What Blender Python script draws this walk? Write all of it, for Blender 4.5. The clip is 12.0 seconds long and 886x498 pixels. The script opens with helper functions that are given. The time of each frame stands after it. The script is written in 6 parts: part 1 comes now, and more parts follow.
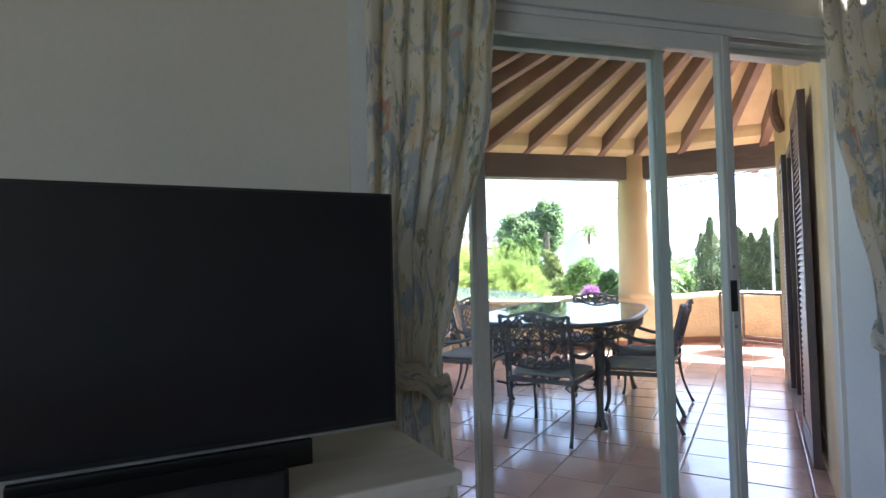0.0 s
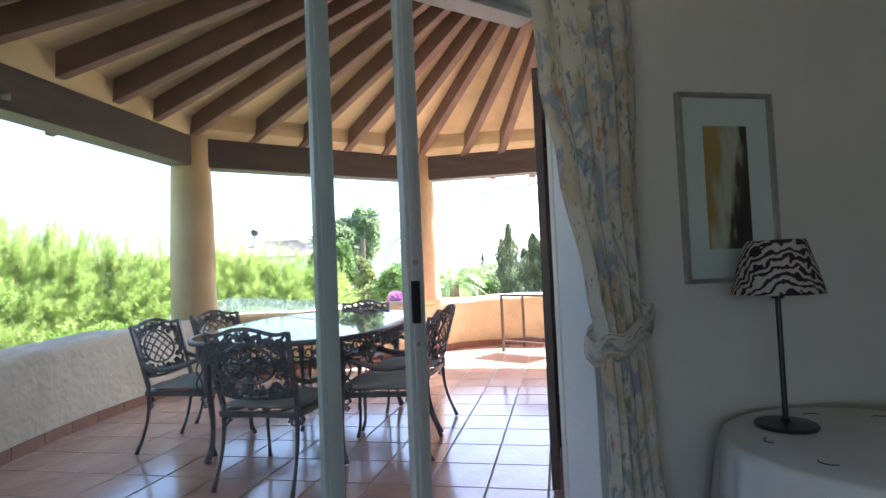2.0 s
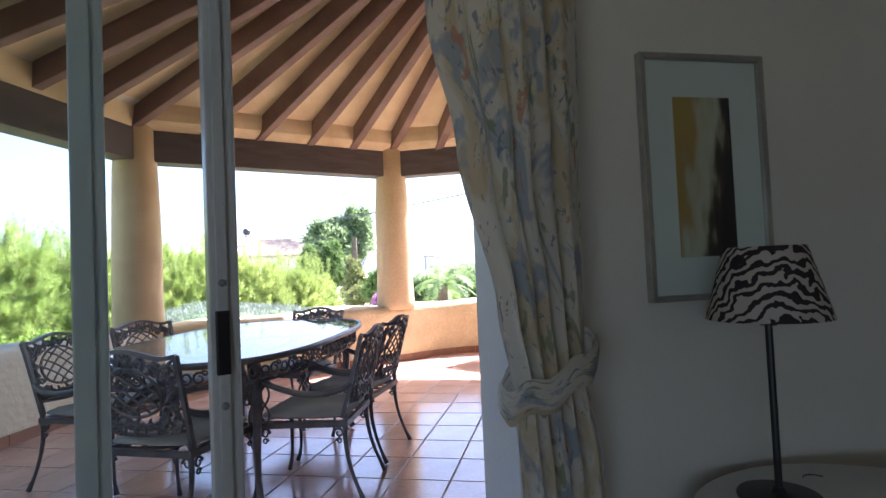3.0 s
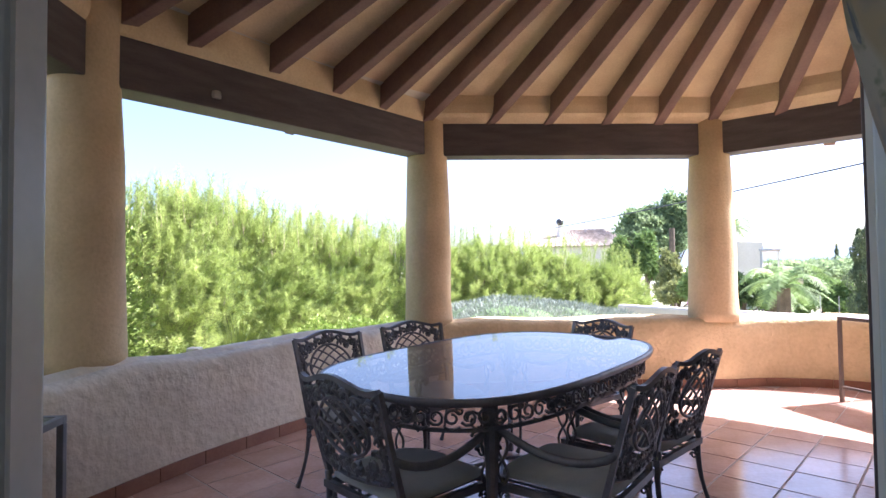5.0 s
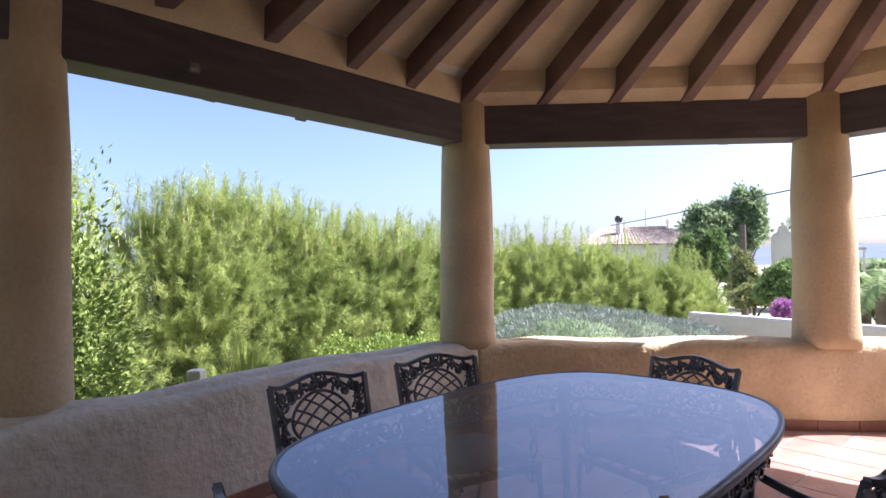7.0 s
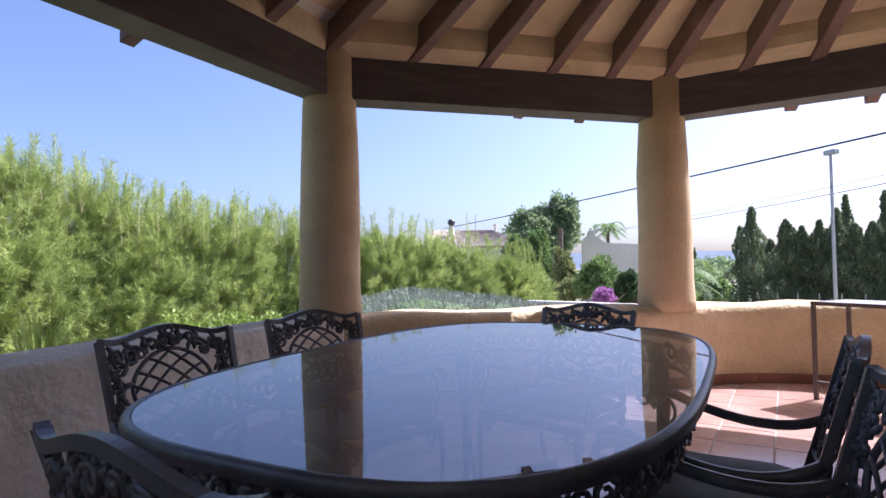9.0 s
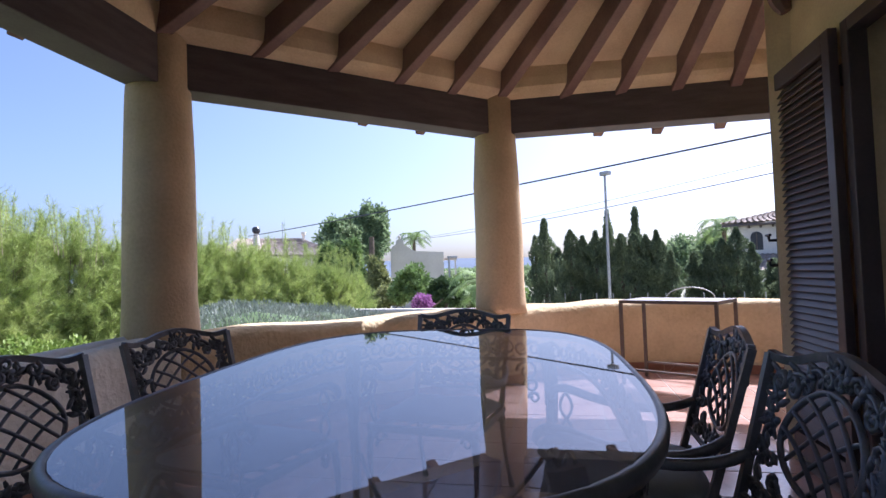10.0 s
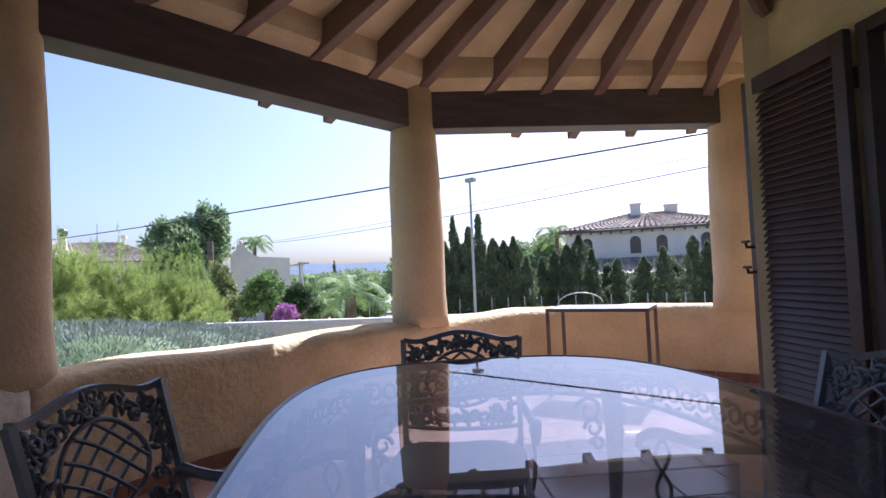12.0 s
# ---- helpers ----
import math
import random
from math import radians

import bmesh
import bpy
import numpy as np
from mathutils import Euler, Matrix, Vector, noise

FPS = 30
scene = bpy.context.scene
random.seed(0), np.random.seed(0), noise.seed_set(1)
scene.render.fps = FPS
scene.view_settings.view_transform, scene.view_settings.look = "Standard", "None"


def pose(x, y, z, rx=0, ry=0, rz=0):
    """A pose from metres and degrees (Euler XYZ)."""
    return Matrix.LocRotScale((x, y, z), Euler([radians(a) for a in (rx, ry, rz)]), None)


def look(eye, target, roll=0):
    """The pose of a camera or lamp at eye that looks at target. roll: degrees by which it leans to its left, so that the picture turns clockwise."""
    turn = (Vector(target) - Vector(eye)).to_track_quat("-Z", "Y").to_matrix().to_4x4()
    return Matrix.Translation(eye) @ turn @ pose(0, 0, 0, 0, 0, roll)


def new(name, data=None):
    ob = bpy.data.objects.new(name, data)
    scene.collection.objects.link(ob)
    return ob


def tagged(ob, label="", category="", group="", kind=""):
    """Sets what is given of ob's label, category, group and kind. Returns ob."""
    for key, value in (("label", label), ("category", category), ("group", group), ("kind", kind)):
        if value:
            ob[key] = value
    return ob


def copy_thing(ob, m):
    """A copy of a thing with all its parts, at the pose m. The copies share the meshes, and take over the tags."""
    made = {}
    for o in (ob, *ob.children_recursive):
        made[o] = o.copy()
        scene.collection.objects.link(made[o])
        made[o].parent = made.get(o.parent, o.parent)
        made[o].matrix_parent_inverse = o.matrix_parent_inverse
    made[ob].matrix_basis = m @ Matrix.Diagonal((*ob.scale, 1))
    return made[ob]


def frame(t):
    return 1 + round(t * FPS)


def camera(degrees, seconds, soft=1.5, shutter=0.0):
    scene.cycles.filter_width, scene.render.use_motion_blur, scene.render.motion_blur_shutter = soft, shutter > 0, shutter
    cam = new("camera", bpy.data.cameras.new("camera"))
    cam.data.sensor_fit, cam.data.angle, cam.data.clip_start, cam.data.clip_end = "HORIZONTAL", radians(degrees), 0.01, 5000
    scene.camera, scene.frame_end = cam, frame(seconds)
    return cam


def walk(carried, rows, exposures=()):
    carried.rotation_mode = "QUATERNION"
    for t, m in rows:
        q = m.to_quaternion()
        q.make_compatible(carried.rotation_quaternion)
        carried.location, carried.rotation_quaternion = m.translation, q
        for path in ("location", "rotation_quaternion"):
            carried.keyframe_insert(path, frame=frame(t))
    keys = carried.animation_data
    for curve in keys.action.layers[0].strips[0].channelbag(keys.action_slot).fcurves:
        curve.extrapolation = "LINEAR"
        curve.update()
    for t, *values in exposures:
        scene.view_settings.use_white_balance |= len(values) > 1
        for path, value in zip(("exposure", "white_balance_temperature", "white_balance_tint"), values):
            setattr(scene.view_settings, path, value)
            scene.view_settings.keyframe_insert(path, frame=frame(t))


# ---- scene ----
cam = camera(76.9, 12.0)
PATH = [
    (0, (-1.992, -7.055, 1.17), (-1.448, -5.132, 1.239), -1.4),
    (0.5, (-1.806, -6.943, 1.16), (-1.035, -5.099, 1.236), -1.9),
    (1, (-1.584, -6.872, 1.161), (-0.726, -5.066, 1.238), -2.0),
    (1.5, (-1.394, -6.789, 1.136), (-0.39, -5.061, 1.212), -2.2),
    (2, (-1.179, -6.668, 1.126), (-0.07, -5.005, 1.201), -2.5),
    (2.5, (-0.917, -6.551, 1.129), (0.235, -4.918, 1.202), -2.6),
    (2.7, (-0.793, -6.506, 1.142), (0.349, -4.866, 1.213), -2.6),
    (4.3, (-0.243, -5.961, 1.193), (0.43, -4.08, 1.27), -1.5),
    (4.5, (-0.195, -5.886, 1.224), (0.317, -3.954, 1.295), -1.3),
    (5, (-0.129, -5.704, 1.253), (-0.047, -3.707, 1.318), -0.7),
    (5.5, (-0.101, -5.483, 1.309), (-0.203, -3.487, 1.368), -0.3),
    (6, (-0.07, -5.273, 1.385), (-0.199, -3.278, 1.442), -0.3),
    (6.5, (-0.019, -4.988, 1.398), (-0.141, -2.993, 1.464), -0.4),
    (6.7, (0.025, -4.905, 1.396), (-0.092, -2.909, 1.453), -0.5),
    (8.3, (-0.091, -4.441, 1.054), (-0.07, -2.442, 1.123), -0.3),
    (8.5, (-0.114, -4.432, 1.052), (0.017, -2.437, 1.121), -0.4),
    (9, (-0.234, -4.387, 1.058), (0.244, -2.446, 1.128), -0.7),
    (9.5, (-0.42, -4.341, 1.062), (0.48, -2.556, 1.14), -1.2),
    (10, (-0.55, -4.194, 1.066), (0.557, -2.53, 1.151), -1.8),
    (10.5, (-0.638, -3.991, 1.102), (0.579, -2.406, 1.188), -2.0),
    (11, (-0.707, -3.78, 1.111), (0.574, -2.246, 1.197), -2.0),
    (11.5, (-0.748, -3.52, 1.116), (0.688, -2.131, 1.201), -2.2),
    (12, (-0.696, -3.297, 1.121), (0.832, -2.009, 1.205), -2.4),
]
EXPOSURES = [(0, 3.22, 5910, 17), (1.5, 3.12, 5910, 17), (2.5, 2.82, 5910, 19), (4.5, 2.37, 5910, 22), (5.5, 2.05, 5880, 23), (6.5, 1.65, 5910, 24), (8.5, 1.21, 5780, 26), (9.5, 1.08, 5620, 24), (12, 1.02, 5510, 22)]
walk(cam, [(t, look(eye, target, roll)) for t, eye, target, roll in PATH], EXPOSURES)

# ---- light ----
SUN_ROT, SUN_ELEV = radians(78), radians(49)
world = bpy.data.worlds.new("sky")
scene.world = world
world.use_nodes = True
wn = world.node_tree
bg = wn.nodes["Background"]
sky = wn.nodes.new("ShaderNodeTexSky")
sky.sky_type, sky.sun_disc = "NISHITA", False
sky.sun_elevation, sky.sun_rotation = SUN_ELEV, SUN_ROT
sky.air_density, sky.dust_density, sky.ozone_density = 0.85, 2.9, 3.0
wn.links.new(sky.outputs[0], bg.inputs[0])
bg.inputs[1].default_value = 0.11
sun_dir = Vector((math.sin(SUN_ROT) * math.cos(SUN_ELEV), math.cos(SUN_ROT) * math.cos(SUN_ELEV), math.sin(SUN_ELEV)))
sun = new("sun", bpy.data.lights.new("sun", "SUN"))
sun.data.energy, sun.data.angle, sun.data.color = 5.0, radians(0.5), (1.0, 0.95, 0.88)
sun.matrix_world = look(sun_dir * 30, (0, 0, 0))


# ---- materials ----
def shader(name, rough=0.6, metal=0.0, spec=0.5):
    m = bpy.data.materials.new(name)
    m.use_nodes = True
    b = m.node_tree.nodes["Principled BSDF"]
    b.inputs["Roughness"].default_value = rough
    b.inputs["Metallic"].default_value = metal
    b.inputs["Specular IOR Level"].default_value = spec
    return m, m.node_tree, b


def surface(name, low, high, scale=4.0, fine=40.0, rough=0.6, bump=0.2, depth=0.01, metal=0.0, spec=0.5, stretch=(1, 1, 1), per_object=0.0, spread=0.0, thin=0.0):
    """Two colours mixed by broad and fine noise, with fine relief."""
    m, nt, b = shader(name, rough, metal, spec)
    tc = nt.nodes.new("ShaderNodeTexCoord")
    mp = nt.nodes.new("ShaderNodeMapping")
    mp.inputs["Scale"].default_value = stretch
    nt.links.new(tc.outputs["Object"], mp.inputs[0])
    broad, grain = nt.nodes.new("ShaderNodeTexNoise"), nt.nodes.new("ShaderNodeTexNoise")
    for n, s, d in ((broad, scale, 4), (grain, fine, 3)):
        n.inputs["Scale"].default_value, n.inputs["Detail"].default_value = s, d
        nt.links.new(mp.outputs[0], n.inputs["Vector"])
    add = nt.nodes.new("ShaderNodeMath")
    add.operation = "MULTIPLY_ADD"
    add.inputs[1].default_value = 0.45
    nt.links.new(grain.outputs[0], add.inputs[0])
    nt.links.new(broad.outputs[0], add.inputs[2])
    ramp = nt.nodes.new("ShaderNodeValToRGB")
    ramp.color_ramp.elements[0].position, ramp.color_ramp.elements[1].position = 0.5, 0.95
    ramp.color_ramp.elements[0].color, ramp.color_ramp.elements[1].color = (*low, 1), (*high, 1)
    nt.links.new(add.outputs[0], ramp.inputs[0])
    out = ramp.outputs[0]
    if per_object or spread:
        info = nt.nodes.new("ShaderNodeObjectInfo" if per_object else "ShaderNodeNewGeometry")
        rnd = info.outputs["Random"] if per_object else info.outputs["Random Per Island"]
        mr = nt.nodes.new("ShaderNodeMapRange")
        k = per_object or spread
        mr.inputs["To Min"].default_value, mr.inputs["To Max"].default_value = 1 - k, 1 + k
        nt.links.new(rnd, mr.inputs[0])
        hsv = nt.nodes.new("ShaderNodeHueSaturation")
        nt.links.new(mr.outputs[0], hsv.inputs["Value"])
        nt.links.new(out, hsv.inputs["Color"])
        out = hsv.outputs[0]
    nt.links.new(out, b.inputs["Base Color"])
    if bump:
        bp = nt.nodes.new("ShaderNodeBump")
        bp.inputs["Strength"].default_value, bp.inputs["Distance"].default_value = bump, depth
        nt.links.new(add.outputs[0], bp.inputs["Height"])
        nt.links.new(bp.outputs[0], b.inputs["Normal"])
    if thin:
        tr = nt.nodes.new("ShaderNodeBsdfTranslucent")
        nt.links.new(out, tr.inputs[0])
        mx = nt.nodes.new("ShaderNodeMixShader")
        mx.inputs[0].default_value = thin
        nt.links.new(b.outputs[0], mx.inputs[1])
        nt.links.new(tr.outputs[0], mx.inputs[2])
        nt.links.new(mx.outputs[0], nt.nodes["Material Output"].inputs[0])
    return m


M_OCHRE = surface("ochre_plaster", (0.64, 0.49, 0.29), (0.84, 0.69, 0.44), 2.5, 60, 0.9, 0.5, 0.012, spec=0.2)
M_COLUMN = surface("column_plaster", (0.55, 0.42, 0.26), (0.73, 0.575, 0.37), 2.0, 45, 0.9, 0.6, 0.015, spec=0.2)
M_CREAM = surface("cream_render", (0.67, 0.625, 0.52), (0.82, 0.775, 0.665), 3.0, 17, 0.9, 1.0, 0.035, spec=0.2)
M_PARAPET = surface("tan_plaster", (0.60, 0.475, 0.29), (0.78, 0.64, 0.41), 3.0, 30, 0.9, 1.0, 0.03, spec=0.2)
M_WHITE = surface("room_paint", (0.62, 0.60, 0.53), (0.68, 0.66, 0.58), 1.5, 80, 0.8, 0.1, 0.004, spec=0.3)
M_BEAM = surface("dark_beam_wood", (0.070, 0.057, 0.058), (0.13, 0.106, 0.106), 3, 50, 0.6, 0.4, 0.006, stretch=(1, 1, 6))
M_RAFTER = surface("rafter_wood", (0.15, 0.085, 0.07), (0.24, 0.15, 0.12), 3, 50, 0.65, 0.4, 0.006)
M_SHUTTER = surface("shutter_wood", (0.05, 0.035, 0.034), (0.09, 0.062, 0.056), 4, 60, 0.45, 0.2, 0.003)
M_TILE = surface("terracotta_tile", (0.47, 0.285, 0.23), (0.64, 0.43, 0.365), 3, 35, 0.15, 0.12, 0.003, spec=0.8, per_object=0.1)
M_GROUT = surface("grout", (0.34, 0.28, 0.24), (0.46, 0.39, 0.34), 8, 80, 0.9, 0.3, 0.004)
M_SKIRT = surface("skirting_tile", (0.23, 0.10, 0.065), (0.32, 0.155, 0.10), 5, 50, 0.4, 0.1, 0.003)
M_IRON = surface("cast_metal", (0.11, 0.118, 0.135), (0.19, 0.198, 0.225), 12, 120, 0.38, 0.3, 0.002, metal=0.25)
M_CUSHION = surface("grey_cushion", (0.33, 0.36, 0.375), (0.45, 0.48, 0.485), 5, 200, 0.9, 0.3, 0.002, spec=0.2)
M_ALU = surface("white_aluminium", (0.60, 0.63, 0.62), (0.70, 0.72, 0.71), 2, 90, 0.35, 0.05, 0.002)
M_BLACK = surface("black_plastic", (0.012, 0.012, 0.014), (0.02, 0.02, 0.022), 4, 90, 0.4, 0.05, 0.001)
M_SCREEN = surface("tv_screen", (0.016, 0.018, 0.022), (0.02, 0.022, 0.026), 1, 10, 0.16, 0.0, 0.001)
M_CABINET = surface("painted_cabinet", (0.66, 0.62, 0.54), (0.78, 0.74, 0.66), 3, 30, 0.45, 0.1, 0.002, stretch=(1, 6, 1))
M_CLOTH = surface("white_cloth", (0.66, 0.66, 0.64), (0.76, 0.76, 0.74), 4, 150, 0.9, 0.2, 0.002, spec=0.2)
M_SILVER = surface("silver_frame", (0.35, 0.34, 0.30), (0.5, 0.48, 0.43), 8, 90, 0.35, 0.1, 0.001, metal=0.6)
M_STEEL = surface("galvanised_steel", (0.30, 0.31, 0.32), (0.42, 0.43, 0.44), 6, 60, 0.45, 0.1, 0.001, metal=0.6)
M_BROWNMETAL = surface("brown_metal", (0.09, 0.07, 0.06), (0.14, 0.11, 0.09), 8, 90, 0.5, 0.1, 0.001)
M_EARTH = surface("dry_earth", (0.15, 0.165, 0.095), (0.31, 0.29, 0.21), 0.4, 6, 0.95, 0.5, 0.05)
M_PINE = surface("pine_needles", (0.25, 0.34, 0.085), (0.46, 0.54, 0.17), 1.2, 9, 0.7, 0, spread=0.3, thin=0.35)
M_LEAF = surface("broad_leaves", (0.18, 0.28, 0.05), (0.40, 0.50, 0.12), 1.2, 9, 0.6, 0, spread=0.3, thin=0.3)
# also colours the grey hedge's core, where it stands for inner shade
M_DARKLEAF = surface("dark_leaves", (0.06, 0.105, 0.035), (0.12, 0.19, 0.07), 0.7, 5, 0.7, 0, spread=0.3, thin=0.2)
M_GREYLEAF = surface("grey_leaves", (0.17, 0.21, 0.175), (0.32, 0.36, 0.31), 2, 9, 0.7, 0, spread=0.3, thin=0.2)
M_FLOWER = surface("purple_flowers", (0.34, 0.12, 0.32), (0.52, 0.26, 0.48), 3, 9, 0.7, 0, spread=0.3, thin=0.3)
M_CYPRESS = surface("cypress_leaf", (0.10, 0.14, 0.075), (0.19, 0.235, 0.125), 0.7, 5, 0.7, 0, spread=0.25, thin=0.4)
M_BARK = surface("bark", (0.09, 0.07, 0.05), (0.18, 0.14, 0.10), 4, 40, 0.9, 0.5, 0.02)
M_HOUSE = surface("house_render", (0.62, 0.58, 0.50), (0.74, 0.70, 0.62), 0.5, 8, 0.9, 0.2, 0.01)
M_ROOFTILE = surface("clay_roof_tile", (0.34, 0.28, 0.225), (0.52, 0.44, 0.36), 1, 8, 0.85, 0.3, 0.01, spread=0.3)
# hill colour carries the blue of distance haze
M_HILL = surface("haze_blue_hill", (0.095, 0.13, 0.18), (0.12, 0.16, 0.21), 0.01, 0.08, 1.0, 0)
M_DARK = surface("dark_opening", (0.03, 0.03, 0.035), (0.05, 0.05, 0.055), 2, 9, 0.2, 0)

M_GLASS, _nt, _b = shader("window_glass", 0.0)
_mix, _t, _g = (_nt.nodes.new(k) for k in ("ShaderNodeMixShader", "ShaderNodeBsdfTransparent", "ShaderNodeBsdfGlossy"))
_fr = _nt.nodes.new("ShaderNodeFresnel")
_fr.inputs[0].default_value = 1.3
_t.inputs[0].default_value = (0.93, 0.96, 0.95, 1)
_g.inputs["Roughness"].default_value = 0.01
for a, c in ((_fr.outputs[0], _mix.inputs[0]), (_t.outputs[0], _mix.inputs[1]), (_g.outputs[0], _mix.inputs[2]), (_mix.outputs[0], _nt.nodes["Material Output"].inputs[0])):
    _nt.links.new(a, c)


# ---- building blocks ----
def mesh_object(name, bm, mat, parent=None, smooth=False, matrix=None):
    me = bpy.data.meshes.new(name)
    bm.normal_update()
    bm.to_mesh(me)
    bm.free()
    for m in (mat if isinstance(mat, (list, tuple)) else [mat]):
        me.materials.append(m)
    if smooth:
        me.polygons.foreach_set("use_smooth", [True] * len(me.polygons))
    ob = new(name, me)
    if parent:
        ob.parent = parent
    if matrix:
        ob.matrix_basis = matrix
    return ob


def part(name, bm, material, parent, label="", smooth=False):
    return tagged(mesh_object(name, bm, material, parent, smooth), label)


def thing(name, label, category, matrix=None, group=""):
    e = new(name)
    e.empty_display_size = 0.1
    if matrix:
        e.matrix_basis = matrix
    return tagged(e, label, category, group)


def add_box(bm, lo, hi, matrix=None, bevel=0.0):
    vs = [bm.verts.new((x, y, z)) for z in (lo[2], hi[2]) for y in (lo[1], hi[1]) for x in (lo[0], hi[0])]
    fs = [bm.faces.new([vs[i] for i in f]) for f in ((0, 2, 3, 1), (4, 5, 7, 6), (0, 1, 5, 4), (2, 6, 7, 3), (0, 4, 6, 2), (1, 3, 7, 5))]
    if bevel:
        es = list({e for f in fs for e in f.edges})
        r = bmesh.ops.bevel(bm, geom=es, offset=bevel, segments=2, affect="EDGES", profile=0.6)
        vs = list({v for f in r["faces"] for v in f.verts} | {v for v in vs if v.is_valid})
    if matrix:
        for v in vs:
            v.co = matrix @ v.co
    return vs


def box(lo, hi, bevel=0.0, matrix=None):
    bm = bmesh.new()
    add_box(bm, lo, hi, matrix, bevel)
    return bm


def add_tube(bm, pts, radii, sides=8, cap=True, flat=None):
    """A round bar along points; radii one number or one a point. flat: (axis, factor) squashes the section."""
    pts = [Vector(p) for p in pts]
    if not hasattr(radii, "__len__"):
        radii = [radii] * len(pts)
    rings = []
    up = Vector((0, 0, 1))
    prev = None
    for i, p in enumerate(pts):
        d = (pts[min(i + 1, len(pts) - 1)] - pts[max(i - 1, 0)]).normalized()
        if prev is None:
            a = d.cross(up if abs(d.z) < 0.9 else Vector((1, 0, 0))).normalized()
        else:
            a = (prev - d * prev.dot(d)).normalized()
        prev = a
        b = d.cross(a)
        ring = []
        for k in range(sides):
            t = 2 * math.pi * (k + 0.5) / sides
            ring.append(bm.verts.new(p + (a * math.cos(t) + b * math.sin(t)) * radii[i]))
        rings.append(ring)
    for r0, r1 in zip(rings, rings[1:]):
        for k in range(sides):
            bm.faces.new((r0[k], r0[(k + 1) % sides], r1[(k + 1) % sides], r1[k]))
    if cap:
        bm.faces.new(rings[0][::-1])
        bm.faces.new(rings[-1])


def tube(pts, radii, sides=8):
    bm = bmesh.new()
    add_tube(bm, pts, radii, sides)
    return bm


def bez(p0, p1, p2, p3, n=8):
    p0, p1, p2, p3 = (Vector(p) for p in (p0, p1, p2, p3))
    return [p0 * (1 - t) ** 3 + p1 * 3 * t * (1 - t) ** 2 + p2 * 3 * t * t * (1 - t) + p3 * t ** 3 for t in (i / n for i in range(n + 1))]


def prism(outline, z0, z1):
    """A vertical prism over a counter-clockwise plan outline."""
    bm = bmesh.new()
    lo = [bm.verts.new((x, y, z0)) for x, y in outline]
    hi = [bm.verts.new((x, y, z1)) for x, y in outline]
    n = len(outline)
    bm.faces.new(lo[::-1])
    bm.faces.new(hi)
    for i in range(n):
        bm.faces.new((lo[i], lo[(i + 1) % n], hi[(i + 1) % n], hi[i]))
    bmesh.ops.recalc_face_normals(bm, faces=bm.faces)
    return bm


def spline(pts, per=8):
    out = []
    P = [Vector((*p, 0)) if len(p) == 2 else Vector(p) for p in pts]
    P = [P[0] * 2 - P[1]] + P + [P[-1] * 2 - P[-2]]
    for i in range(1, len(P) - 2):
        a, b, c, d = P[i - 1:i + 3]
        for k in range(per):
            t = k / per
            out.append(0.5 * (2 * b + (c - a) * t + (2 * a - 5 * b + 4 * c - d) * t * t + (3 * b - a - 3 * c + d) * t ** 3))
    out.append(P[-2].copy())
    return out


def lathe(profile, sides=24, wobble=0.0):
    """Turned shape from (radius, z) pairs."""
    bm = bmesh.new()
    rings = []
    for r, z in profile:
        ring = []
        for k in range(sides):
            t = 2 * math.pi * k / sides
            rr = r * (1 + wobble * noise.noise(Vector((math.cos(t) * 1.3, math.sin(t) * 1.3, z * 1.5))))
            ring.append(bm.verts.new((rr * math.cos(t), rr * math.sin(t), z)))
        rings.append(ring)
    for a, b in zip(rings, rings[1:]):
        for k in range(sides):
            bm.faces.new((a[k], a[(k + 1) % sides], b[(k + 1) % sides], b[k]))
    bm.faces.new(rings[0][::-1])
    bm.faces.new(rings[-1])
    return bm


def face_ring(bm, a, b):
    n = len(a)
    for i in range(n):
        bm.faces.new((a[i], a[(i + 1) % n], b[(i + 1) % n], b[i]))


# ---- terrace: plan ----
COLS = [(-2.17, -2.25), (-0.045, 0.07), (2.95, 0.07), (5.07, -2.05)]
COLS = [(-2.17, -5.05)] + COLS
BEAM_Z0, BEAM_Z1 = 2.39, 2.72
INNER = 0.11
WALL_D = 5.38                                # the house's oblique wall: y = x - WALL_D
APEX = Vector((2.5, -3.75, 4.58))
RING_Z = [2.97, 2.95, 2.87, 2.85, 2.77, 2.77]     # ceiling height over each column and at the added east corner


def structure(ob, label=""):
    return tagged(ob, label, kind="structure")


# parapet
PARAPET = [(-2.28, -5.1), (-2.2, -4.2), (-2.08, -3.3), (-1.80, -2.57), (-1.51, -1.95), (-1.06, -1.25), (-0.5, -0.6), (-0.05, -0.2), (0.7, -0.04), (1.44, -0.01), (2.23, -0.07),
           (2.93, -0.13), (3.5, -0.12), (4.05, -0.3), (4.55, -0.7), (4.9, -1.25), (5.0, -1.8), (4.97, -2.7)]
inner = spline(PARAPET, 6)


def offset_path(path, d):
    out = []
    for i, p in enumerate(path):
        t = (path[min(i + 1, len(path) - 1)] - path[max(i - 1, 0)]).normalized()
        out.append(p + Vector((-t.y, t.x, 0)) * d)
    return out


